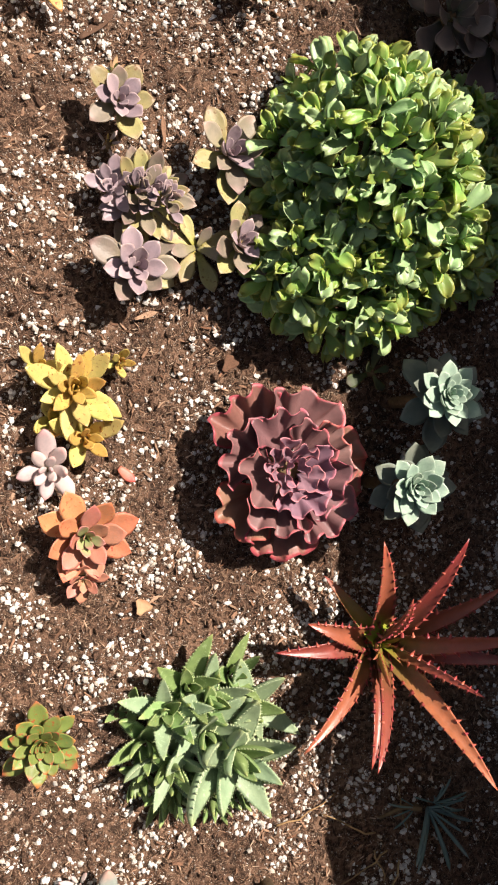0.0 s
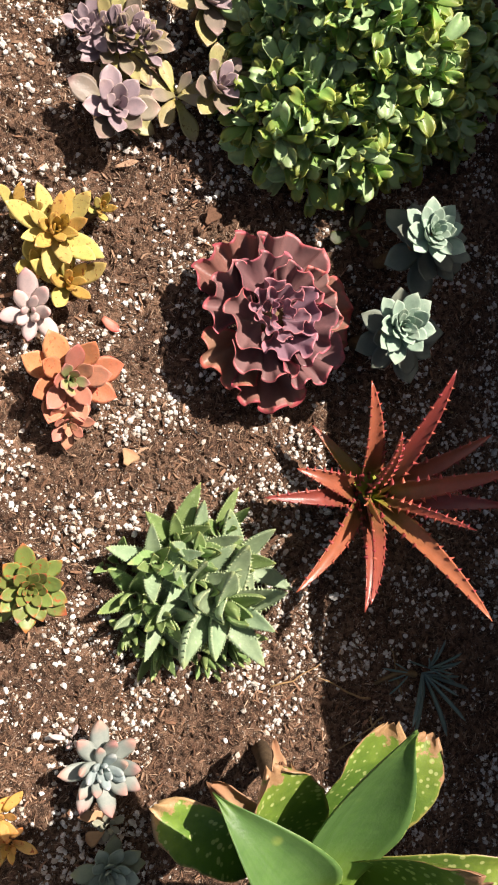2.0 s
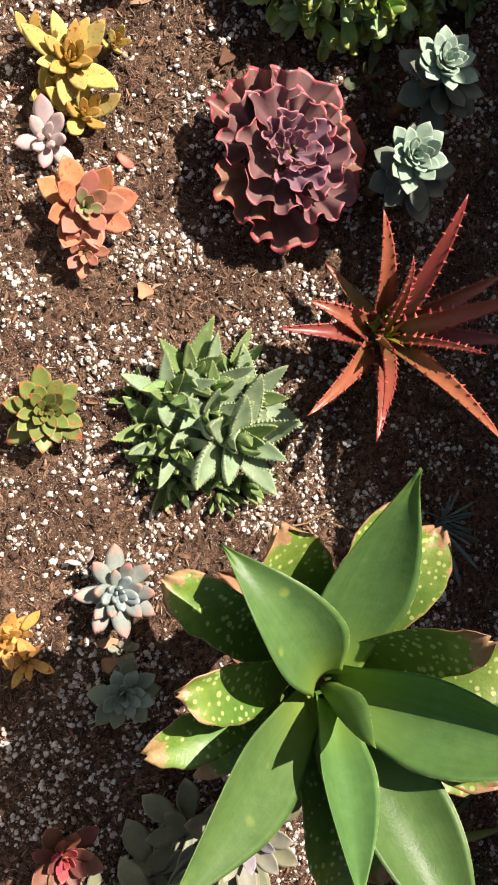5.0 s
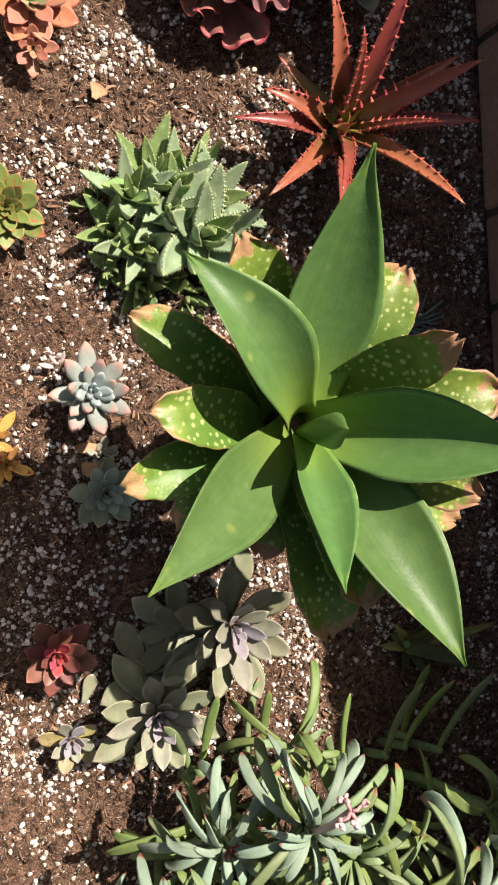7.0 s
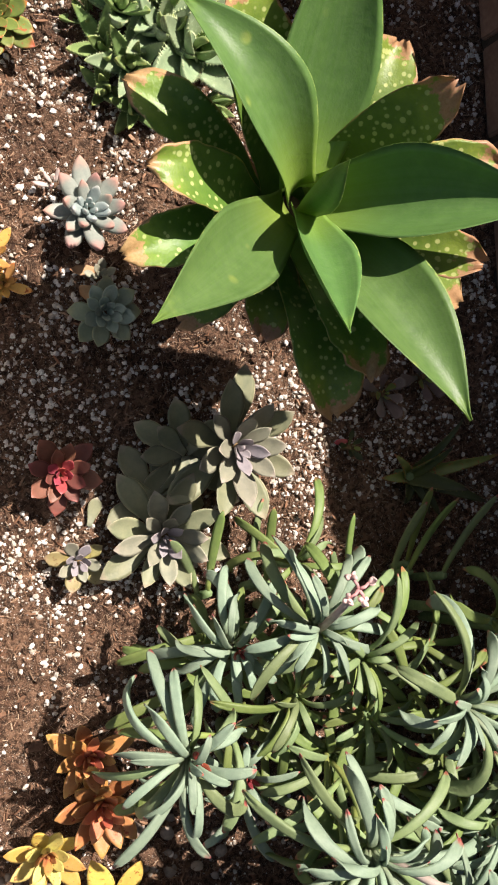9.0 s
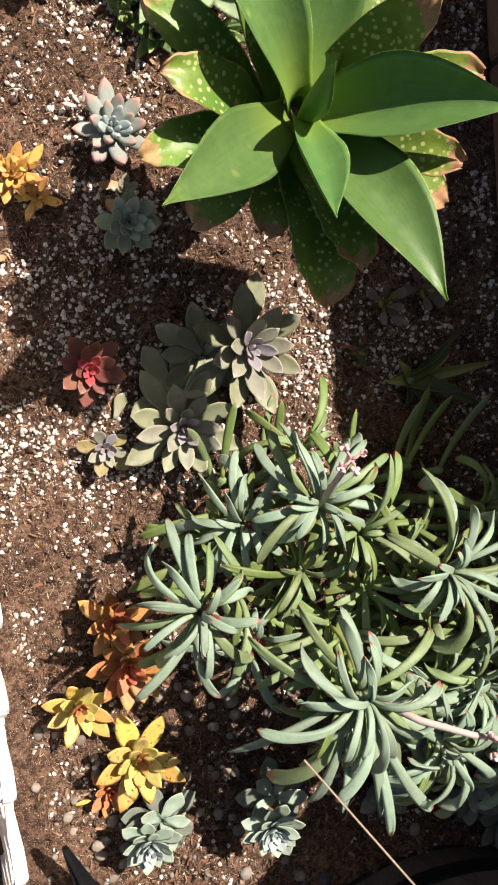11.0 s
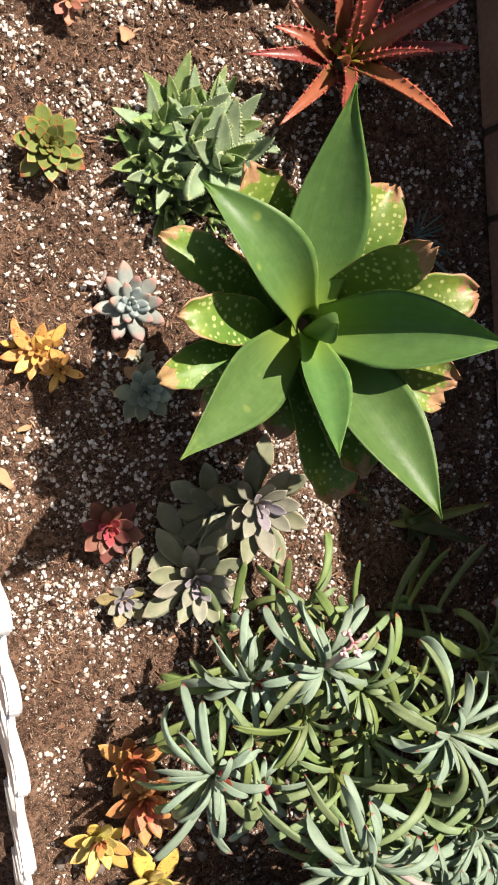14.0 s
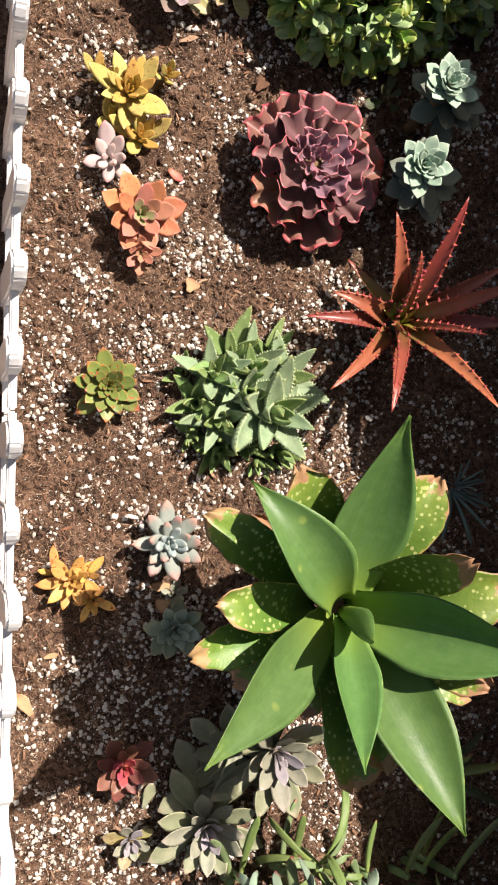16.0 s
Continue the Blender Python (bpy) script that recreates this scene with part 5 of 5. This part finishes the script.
def small_rosettes():
    simple_rosette("pale_pink_graptopetalum", 0.105, -0.046, 0.03, "pale pinkish-white succulent with few plump leaves", "plump", (PINKISH, PINKISH), 12, 0.012, 0.038, 74, 14, 1.25, (10, -6), 30, 61)
    simple_rosette("sedum_rosette", 0.095, -0.330, 0.038, "olive green rosette with reddish leaf tips", "spade", (SEDUM, SEDUM), 34, 0.008, 0.045, 82, 10, 0.82, (6, 0), 10, 62)
    p = simple_rosette("moonstone_succulent", 0.167, -0.527, 0.036, "blue-white plump-leaved rosette with pinkish tips", "plump", (MOON_IN, MOON_IN, MOON, MOON, MOON), 26, 0.012, 0.052, 82, 10, 1.0, (0, 0), 35, 63, rise=0.012)
    rosette(p, "plump", (PINKISH, PINKISH), 6, 0.01, 0.02, 60, 30, 0.8, (-0.03, 0.03, 0.02), (-30, -30), 0.004, 0, 0.5, 1, 631)
    rosette(p, "plump", (PINKISH, PINKISH), 5, 0.006, 0.011, 80, 50, 0.8, (-0.002, -0.016, 0.036), (0, 0), 0.004, 0, 0.5, 1, 632)
    p = simple_rosette("teal_echeveria", 0.171, -0.636, 0.036, "small grey-teal echeveria rosette with rounded leaves", "spade", (TEAL, TEAL, TEAL, TEAL_OLD), 24, 0.009, 0.038, 82, 10, 0.95, (4, 0), 80, 64)
    rosette(p, "spade", (GHOST_MID, GHOST_MID), 12, 0.007, 0.018, 78, 20, 0.95, (0.004, 0.038, 0.014), (-10, 0), 0.005, 0, 0.5, 1, 641)
    simple_rosette("red_echeveria", 0.102, -0.802, 0.036, "dark red rosette with a bright rose heart", "spade", (ROSE_IN, ROSE_IN, ROSE, ROSE, ROSE), 22, 0.010, 0.044, 80, 12, 0.85, (4, 0), 25, 65)
    p = thing("gold_sedum", 0.05, -0.578, "golden-orange sedum with speckled leaves", "succulent")
    for i, (dx, dy, h, n, ln) in enumerate([(-0.004, 0.008, 0.022, 18, 0.042), (0.022, -0.018, 0.022, 13, 0.028), (0.014, 0.012, 0.026, 7, 0.03), (-0.022, 0.016, 0.014, 6, 0.03)]):
        part("stem", tube_mesh("stem", [(dx * 0.4, dy * 0.4, -0.02), (dx, dy, h - 0.004)], [0.004, 0.003], 6), STEM, p)
        rosette(p, "sedum", (GOLD, GOLD), n, 0.01, ln, 78, 10, 1.05, (dx, dy, h - 0.01), (0, 0), 0.01, 40 * i, 0.5, 1.4, 130 + i)
    g = "russet and yellow sedums"
    for i, (x, y, z, n, ln, mt, lb) in enumerate([(0.092, -1.108, 0.045, 16, 0.047, RUSSET, "russet-orange sedum rosette shaded by finger leaves"), (0.100, -1.166, 0.042, 18, 0.058, RUSSET, "russet-brown sedum rosette with red heart"),
                                                  (0.036, -1.208, 0.032, 14, 0.05, YELLOW, "yellow sedum rosette with speckled leaves"), (0.098, -1.285, 0.042, 16, 0.066, YELLOW, "yellow sedum with orange heart and scorched leaves"),
                                                  (0.058, -1.328, 0.022, 8, 0.032, RUSSET, "small orange sedum offset")]):
        yellow = mt is YELLOW
        p = simple_rosette("sedum", x, y, z, lb, "sedum", (RUSSET, YELLOW_GREEN, YELLOW_GREEN, YELLOW) if yellow else (RUSSET_IN, RUSSET_IN, RUSSET, RUSSET), n + 7, 0.010, ln * 0.98, 80, 12, 1.15, (0, 0), 33 * i, 140 + i, group=g)
    g = "teal echeverias on stems"
    for i, (x, y, z, lx, ly) in enumerate([(0.094, -1.380, 0.072, 0.028, 0.022), (0.243, -1.388, 0.10, 0.022, 0.03)]):
        p = thing("blue_echeveria", x + lx, y + ly, "blue-grey echeveria rosette leaning on its stem", "succulent", g)
        h = z - p.location.z
        stem_part(p, h - 0.01, 0.007, 0.006, None, (-lx, -ly))
        rosette(p, "spade", (MOON_IN, TEAL), 28, 0.009, 0.042, 80, 18, 0.9, (-lx, -ly, h - 0.014), (14, -6), 0.016, 30 + 60 * i, 0.55, 1, 150 + i)
        rosette(p, "spade", (TEAL, PALE_OLD), 11, 0.036, 0.05, 28, -5, 0.95, (-lx * 0.3, -ly * 0.3, h * 0.55), (0, 0), 0.01, 70 * i, 0.4, 1, 160 + i)


def shaded_plants():
    for i, (x, y, z, ln) in enumerate([(0.545, -1.44, 0.06, 0.055), (0.60, -1.50, 0.05, 0.06), (0.51, -1.37, 0.05, 0.05), (0.43, -1.42, 0.035, 0.045), (0.62, -1.42, 0.06, 0.055)]):
        simple_rosette("blue_echeveria", x, y, z, "dark blue-grey echeveria rosette in deep shade", "spade", (TEAL, PALE_OLD), 20, 0.012, ln, 78, 6, 0.9, (0, 0), 40 * i, 610 + i, 0.4, group="shaded echeverias")
    p = thing("dark_aloe", 0.528, -0.868, "small dull green toothed aloe with yellow margins in the wall's shade", "succulent")
    stem_part(p, 0.03, 0.008, 0.006, GREEN_STEM)
    for i, (dx, dy, z, w) in enumerate([(0.118, 0.012, 0.05, 0.014), (0.094, -0.046, 0.05, 0.015), (0.07, 0.066, 0.055, 0.010), (0.05, 0.03, 0.05, 0.012), (0.052, -0.022, 0.075, 0.017), (0.036, -0.058, 0.03, 0.012), (-0.036, 0.002, 0.02, 0.013),
                                        (-0.008, -0.036, 0.02, 0.012), (0.015, -0.05, 0.04, 0.011), (-0.02, 0.03, 0.03, 0.011), (0.03, 0.036, 0.085, 0.010)]):
        v, f, uv = blade(arc((0, 0, 0.018), (dx, dy, z), 0.02, 0.5), w * 1.35, 0.004, "sword", 0.7, 0.0, 1, 14, 7, 640 + i, 9, 0.0022)
        part("leaf", make_mesh("leaf", v, f, uv), DARK_GREEN if i % 3 else SEDUM, p)
    p = thing("blue_chalk_plant", 0.556, -0.478, "small blue-grey finger-leaved plant lying in the shade", "succulent")
    stem_part(p, 0.014, 0.005, 0.004)
    fan(p, "blue_finger", (BLUE_FINGER,), 9, -125, 10, 0.035, 0.085, -4, 30, 0.5, (0.012, 0, 0.012), 171)
    fan(p, "blue_finger", (BLUE_FINGER,), 8, -40, 150, 0.025, 0.055, 5, 50, 0.55, (0.02, 0.006, 0.014), 175)
    fan(p, "blue_finger", (BLUE_FINGER,), 4, 150, 215, 0.025, 0.05, 0, 20, 0.5, (-0.004, 0.002, 0.010), 176)
    part("stem", tube_mesh("stem", [(0, 0, 0.012), (-0.02, 0.004, 0.008), (-0.05, -0.008, 0.003)], [0.004, 0.0035, 0.002], 7), STEM, p)
    for i, (x, y, s) in enumerate([(0.574, 0.485, 1.0), (0.635, 0.47, 1.0), (0.53, 0.55, 0.9)]):
        p = thing("dusky_kalanchoe", x, y, "dusky grey plant with round pale-rimmed leaves in shade", "succulent", "round-leaved plants in shade")
        stem_part(p, 0.05, 0.008, 0.006)
        rosette(p, "round", (DUSKY, DUSKY), 13, 0.03 * s, 0.058 * s, 62, 2, 1.0, (0, 0, 0.04), (8, 0), 0.02, 40 * i, 0.5, 1.5, 180 + i, 0.008)
    for i, (x, y) in enumerate([(0.100, 0.462), (0.335, 0.492)]):
        simple_rosette("yellow_sedum", x, y, 0.03, "yellow-orange sedum at the far end of the bed", "sedum", (YELLOW, GOLD), 12, 0.01, 0.04, 78, 14, 1.1, (0, 0), 50 * i, 185 + i, 0.4)
    for i, (x, y) in enumerate([(0.502, -0.762), (0.560, -0.748)]):
        p = simple_rosette("seedling_succulent", x, y, 0.022, "small dusky pinkish seedling succulent with a yellow-green heart in shade", "round", (SEDUM, DUSKY), 11, 0.008, 0.036, 70, 10, 0.75, (0, 0), 30 * i, 190 + i, 0.45)
    simple_rosette("seedling_succulent", 0.455, -0.822, 0.014, "tiny green seedling succulent in the shade", "acute", (SEDUM, DARK_GREEN), 9, 0.008, 0.02, 74, 14, 0.8, (0, 0), 60, 193)
    simple_rosette("spent_flower", 0.176, 0.378, 0.018, "small dry greenish flower remnant beside a rosette", "sedum", (SEDUM, DRY_LEAF), 12, 0.006, 0.016, 70, 15, 0.8, (0, 0), 10, 196)
    simple_rosette("spent_flower", 0.170, 0.300, 0.022, "tiny pale yellow star flowers beside a rosette", "sedum", (YELLOW, PINKISH), 9, 0.006, 0.013, 70, 10, 0.8, (0, 0), 40, 197)
    simple_rosette("green_offset", 0.487, 0.062, 0.02, "broad dark green leaves at the foot of the bush", "round", (DARK_GREEN, DARK_GREEN), 5, 0.02, 0.03, 50, 8, 0.8, (0, 0), 20, 195)


def fallen_bits():
    """Shed leaves, chips and straws that lie on the soil."""
    r = random.Random(33)
    for name, x, y, ln, w, mt, key, az, lb in [
        ("fallen_leaf", 0.184, -0.048, 0.024, 1.2, FALLEN_RED, "plump", -45, "shed plump leaf with a red tip on the soil"),
        ("fallen_leaf", 0.128, -0.866, 0.034, 0.9, GHOST, "spoon", 65, "shed pale grey-green leaf on the soil"),
        ("fallen_leaf", -0.006, -0.735, 0.036, 0.9, DRY_LEAF, "acute", 120, "curled dry tan leaf on the soil"),
        ("fallen_leaf", 0.01, -0.665, 0.02, 0.8, DRY_LEAF, "acute", 10, "small dry tan leaf on the soil"),
        ("fallen_leaf", 0.202, -0.209, 0.018, 1.9, DRY_LEAF, "round", 60, "torn dry leaf piece on the soil"),
        ("fallen_leaf", 0.455, -0.815, 0.018, 1.0, FALLEN_RED, "plump", 180, "shed pinkish leaf in the shade"),
        ("fallen_leaf", 0.015, -1.335, 0.02, 0.8, YELLOW, "sedum", 0, "shed yellow-green leaf on the soil"),
        ("fallen_leaf", 0.172, -0.606, 0.022, 1.3, DRY_LEAF, "round", 200, "dry crumpled leaf by the teal rosette"),
        ("fallen_leaf", 0.185, -0.592, 0.044, 0.6, DRY_LEAF, "acute", 170, "dry brown leaf lying by a rosette"),
        ("fallen_leaf", 0.033, -0.595, 0.022, 0.7, DRY_LEAF, "acute", 30, "dry pinkish leaf by the gold sedum"),
        ("bark_piece", 0.143, 0.415, 0.052, 0.45, BARK, "acute", 40, "flat reddish-brown piece of bark"),
        ("bark_piece", 0.235, 0.31, 0.032, 0.4, BARK, "acute", 95, "small reddish sliver of bark"),
        ("bark_piece", 0.20, 0.115, 0.028, 0.5, BARK, "acute", 20, "small red-brown chip of bark"),
        ("bark_piece", 0.302, 0.06, 0.022, 1.3, BARK, "round", 50, "round brown bark nugget"),
        ("bark_piece", 0.075, -0.03, 0.04, 0.35, BARK, "acute", 15, "thin tan wood sliver"),
        ("bark_piece", 0.03, -1.10, 0.02, 1.2, BARK, "round", 10, "flat rust-brown chip of bark"),
    ]:
        z = float(soil_z(x, y)) + 0.007
        me = make_mesh(name, *_leaves[key][r.randrange(3)])
        solo(name, me, mt, lb, "leaf" if name == "fallen_leaf" else "bark", pose(x, y, z, r.uniform(-10, 10), r.uniform(0, 6), az) @ Matrix.Diagonal((ln, ln * w, ln * 0.8, 1)))
    for x, y, ln, az in [(0.364, -0.472, 0.085, 14), (0.50, -0.50, 0.08, 160), (0.52, -0.53, 0.07, 200), (0.53, -0.545, 0.06, 240), (0.545, -0.50, 0.06, 110), (0.50, -0.52, 0.05, 280), (0.37, -1.46, 0.05, 60)]:
        pts = []
        for t in np.linspace(0, 1, 6):
            px, py = x + math.cos(radians(az)) * ln * t + 0.004 * math.sin(t * 5 + az), y + math.sin(radians(az)) * ln * t + 0.004 * math.cos(t * 4 + az)
            pts.append((px, py, float(soil_z(px, py)) + 0.0035 + 0.006 * math.sin(3.1 * t)))
        solo("straw", tube_mesh("straw", pts, np.linspace(0.0014, 0.0006, 6), 6), STRAW, "dry tan straw lying on the soil", "straw", group="dry straws")


# ---- the end of the bed ----
def barrel():
    b = thing("half_barrel_planter", 0.475, -1.845, "weathered grey half-barrel planter with black hoops", "planter", z=-0.02)
    h, n = 0.17, 22
    rad = lambda z: 0.292 + 0.02 * math.sin(math.pi * min(max(z / h, 0), 1) * 0.5)
    stave = bmesh.new()
    a = math.pi / n * 0.975
    zs = np.linspace(0, h, 7)
    rows = []
    for z in zs:
        r0 = rad(z)
        rows.append([stave.verts.new((r0 * math.cos(t), r0 * math.sin(t), z)) for t in (-a, 0, a)] + [stave.verts.new(((r0 - 0.022) * math.cos(t), (r0 - 0.022) * math.sin(t), z)) for t in (a, 0, -a)])
    for p, q in zip(rows, rows[1:]):
        for j in range(6):
            stave.faces.new((p[j], p[(j + 1) % 6], q[(j + 1) % 6], q[j]))
    stave.faces.new(rows[0])
    stave.faces.new(rows[-1])
    bmesh.ops.recalc_face_normals(stave, faces=stave.faces)
    me = mesh_of(stave, "stave")
    for i in range(n):
        part("stave", me, STAVE, b, "", pose(0, 0, 0, 0, 0, 360 * i / n))
    for z0, z1 in ((0.003, 0.02), (0.075, 0.105)):
        bm = bmesh.new()
        k = 64
        prev = None
        first = None
        for i in range(k + 1):
            t = 6.28319 * i / k
            if i == k:
                ring = first
            else:
                ring = [bm.verts.new((q * math.cos(t), q * math.sin(t), z)) for q, z in ((rad(z0) - 0.001, z0), (rad(z0) + 0.004, z0), (rad(z1) + 0.004, z1), (rad(z1) - 0.001, z1))]
            first = first or ring
            if prev:
                for j in range(4):
                    bm.faces.new((prev[j], prev[(j + 1) % 4], ring[(j + 1) % 4], ring[j]))
            prev = ring
        part("hoop", bm, HOOP, b, "black metal hoop")
    k = 48
    v, f = [], []
    for i in range(k):
        t = 6.28319 * i / k
        for q, z in ((0.314, h), (0.314, h + 0.006), (0.297, h + 0.006), (0.297, h)):
            v.append((q * math.cos(t), q * math.sin(t), z))
        for j in range(4):
            f.append((4 * i + j, 4 * i + (j + 1) % 4, 4 * ((i + 1) % k) + (j + 1) % 4, 4 * ((i + 1) % k) + j))
    part("rim", make_mesh("rim", v, f, None, False), RIM, b, "pale lavender-grey rim")
    bm = bmesh.new()
    bmesh.ops.create_circle(bm, cap_ends=True, segments=48, radius=0.288)
    part("fill", bm, SOIL, b, "dark soil inside", pose(0, 0, 0.125))
    r = random.Random(44)
    for i in range(46):
        q, t = 0.255 * math.sqrt(r.random()), r.uniform(0, 6.28)
        s = r.uniform(0.014, 0.03)
        v, f = lumps(1, 500 + i, 0.6, 2, 0.1)[0]
        m = pose(0.475 + q * math.cos(t), -1.845 + q * math.sin(t), 0.105 + s * 0.45, r.uniform(-15, 15), r.uniform(-15, 15), r.uniform(0, 360)) @ Matrix.Diagonal((s, s * r.uniform(0.6, 1), s, 1))
        solo("river_stone", make_mesh("river_stone", v, f), SLATE, "blue-grey river stone inside the barrel planter", "stone", m, "stones in the barrel")
    for i, pts in enumerate([[(0.50, -1.66, 0.17), (0.48, -1.52, 0.27), (0.455, -1.38, 0.33), (0.43, -1.24, 0.348)], [(0.45, -1.64, 0.17), (0.405, -1.50, 0.27), (0.33, -1.37, 0.315), (0.208, -1.176, 0.35)],
                             [(0.53, -1.69, 0.16), (0.56, -1.66, 0.3), (0.57, -1.62, 0.4)], [(0.52, -1.72, 0.16), (0.51, -1.70, 0.28), (0.55, -1.68, 0.36)]]):
        q = [tuple((1 - s) * np.array(pts[k]) + s * np.array(pts[k + 1])) for k in range(len(pts) - 1) for s in (0, 0.5)] + [pts[-1]]
        solo("dry_stalk", tube_mesh("dry_stalk", q, np.linspace(0.0017, 0.0011, len(q)), 7), DRY_STALK, "long thin dry flower stalk rising from the barrel", "stalk", group="dry stalks of the barrel")


def garden_light():
    """A black spot lamp whose ground spike points up the bed, its clamp and housing at the bed's end."""
    p = thing("garden_spotlight", 0.016, -1.435, "black plastic garden spotlight lying with its spike out", "lamp")
    bm = bmesh.new()
    for k in (0, 90):
        b2 = bmesh.new()
        box(b2, -0.016, 0.016, -0.003, 0.003, -0.06, 0.05, 0.001)
        for w in b2.verts:
            w.co.x *= 0.22 + 0.78 * min(1.0, max(0.0, (0.05 - w.co.z) / 0.11))
        tmp = bpy.data.meshes.new("spike")
        b2.transform(pose(0, 0, 0, 0, 0, k))
        b2.to_mesh(tmp)
        b2.free()
        bm.from_mesh(tmp)
    part("spike", bm, BLACK, p, "", pose(-0.012, 0.042, 0.055, -68, 0, 14))
    bm = bmesh.new()
    bmesh.ops.create_cone(bm, cap_ends=True, segments=24, radius1=0.024, radius2=0.017, depth=0.05)
    part("socket", mesh_of(bm, "socket", True), BLACK, p, "", pose(0.002, -0.012, 0.045, -72, 0, 14))
    bm = bmesh.new()
    box(bm, -0.024, 0.024, -0.03, 0.03, -0.012, 0.012, 0.008)
    clamp = part("clamp", bm, BLACK, p, "", pose(0.010, -0.055, 0.05, -8, 0, 14))
    bm = bmesh.new()
    bmesh.ops.create_cone(bm, cap_ends=True, segments=12, radius1=0.006, radius2=0.005, depth=0.004)
    part("bolt", bm, HOOP, clamp, "small dark bolt head", pose(0.002, -0.006, 0.014))
    bm = bmesh.new()
    bmesh.ops.create_cone(bm, cap_ends=True, segments=32, radius1=0.032, radius2=0.038, depth=0.085)
    part("lamp_head", mesh_of(bm, "lamp_head", False), BLACK, p, "", pose(0.075, -0.085, 0.035, 90, 0, 70))
    bm = bmesh.new()
    bmesh.ops.create_cone(bm, cap_ends=True, segments=24, radius1=0.02, radius2=0.014, depth=0.04)
    part("joint", mesh_of(bm, "joint", False), BLACK, p, "", pose(0.045, -0.055, 0.035, 90, 0, 60))
    # black edging strip between the bed and the gravel
    pts = [(0.10, -1.60), (0.15, -1.575), (0.21, -1.57), (0.26, -1.56), (0.30, -1.57)]
    v, f = [], []
    for k, (x, y) in enumerate(pts):
        wob = 0.004 * math.sin(k * 2.1)
        v += [(x, y + 0.002, -0.05), (x, y + 0.004 + wob, 0.008), (x, y - 0.006, 0.009 + wob), (x, y - 0.010, 0.004), (x, y - 0.010, -0.05)]
        if k:
            f += [(5 * k - 5 + j, 5 * k + j, 5 * k + (j + 1) % 5, 5 * k - 5 + (j + 1) % 5) for j in range(5)]
    f += [(4, 3, 2, 1, 0), tuple(5 * len(pts) - 5 + j for j in range(5))]
    solo("edging_strip", make_mesh("edging_strip", v, f, None, False), BLACK, "black plastic lawn edging strip along the bed", "edging")


def end_stones():
    r = random.Random(71)
    for i in range(80):
        if i < 14:
            x, y, s = r.uniform(0.10, 0.34), r.uniform(-1.66, -1.54), r.uniform(0.012, 0.026)
        elif i < 60:
            x, y, s = r.uniform(0.08, 0.36), r.uniform(-1.70, -1.53), r.uniform(0.006, 0.014)
        else:
            x, y, s = r.uniform(0.47, 0.68), r.uniform(-1.56, -1.34), r.uniform(0.006, 0.014)
        v, f = lumps(1, 700 + i, 0.4, 1, 0.3)[0]
        m = pose(x, y, float(soil_z(x, y)) + s * 0.25, r.uniform(-20, 20), r.uniform(-20, 20), r.uniform(0, 360)) @ Matrix.Diagonal((s, s * r.uniform(0.6, 1.0), s, 1))
        solo("slate_stone", make_mesh("slate_stone", v, f, None, False), SLATE, "dark blue-grey slate stone at the end of the bed", "stone", m, "slate stones")


ground()
wavy_bush()
agave()
finger_cotyledon()
red_aloe()
ruffled_echeveria()
toothed_cluster()
lilac_group()
mint_pair()
yellow_sedum()
orange_echeveria()
ghost_pair()
small_rosettes()
shaded_plants()
barrel()
end_stones()
garden_light()
fallen_bits()
flagstones()
picket_fence()
sky_block_wall()
brick_wall()
litter()
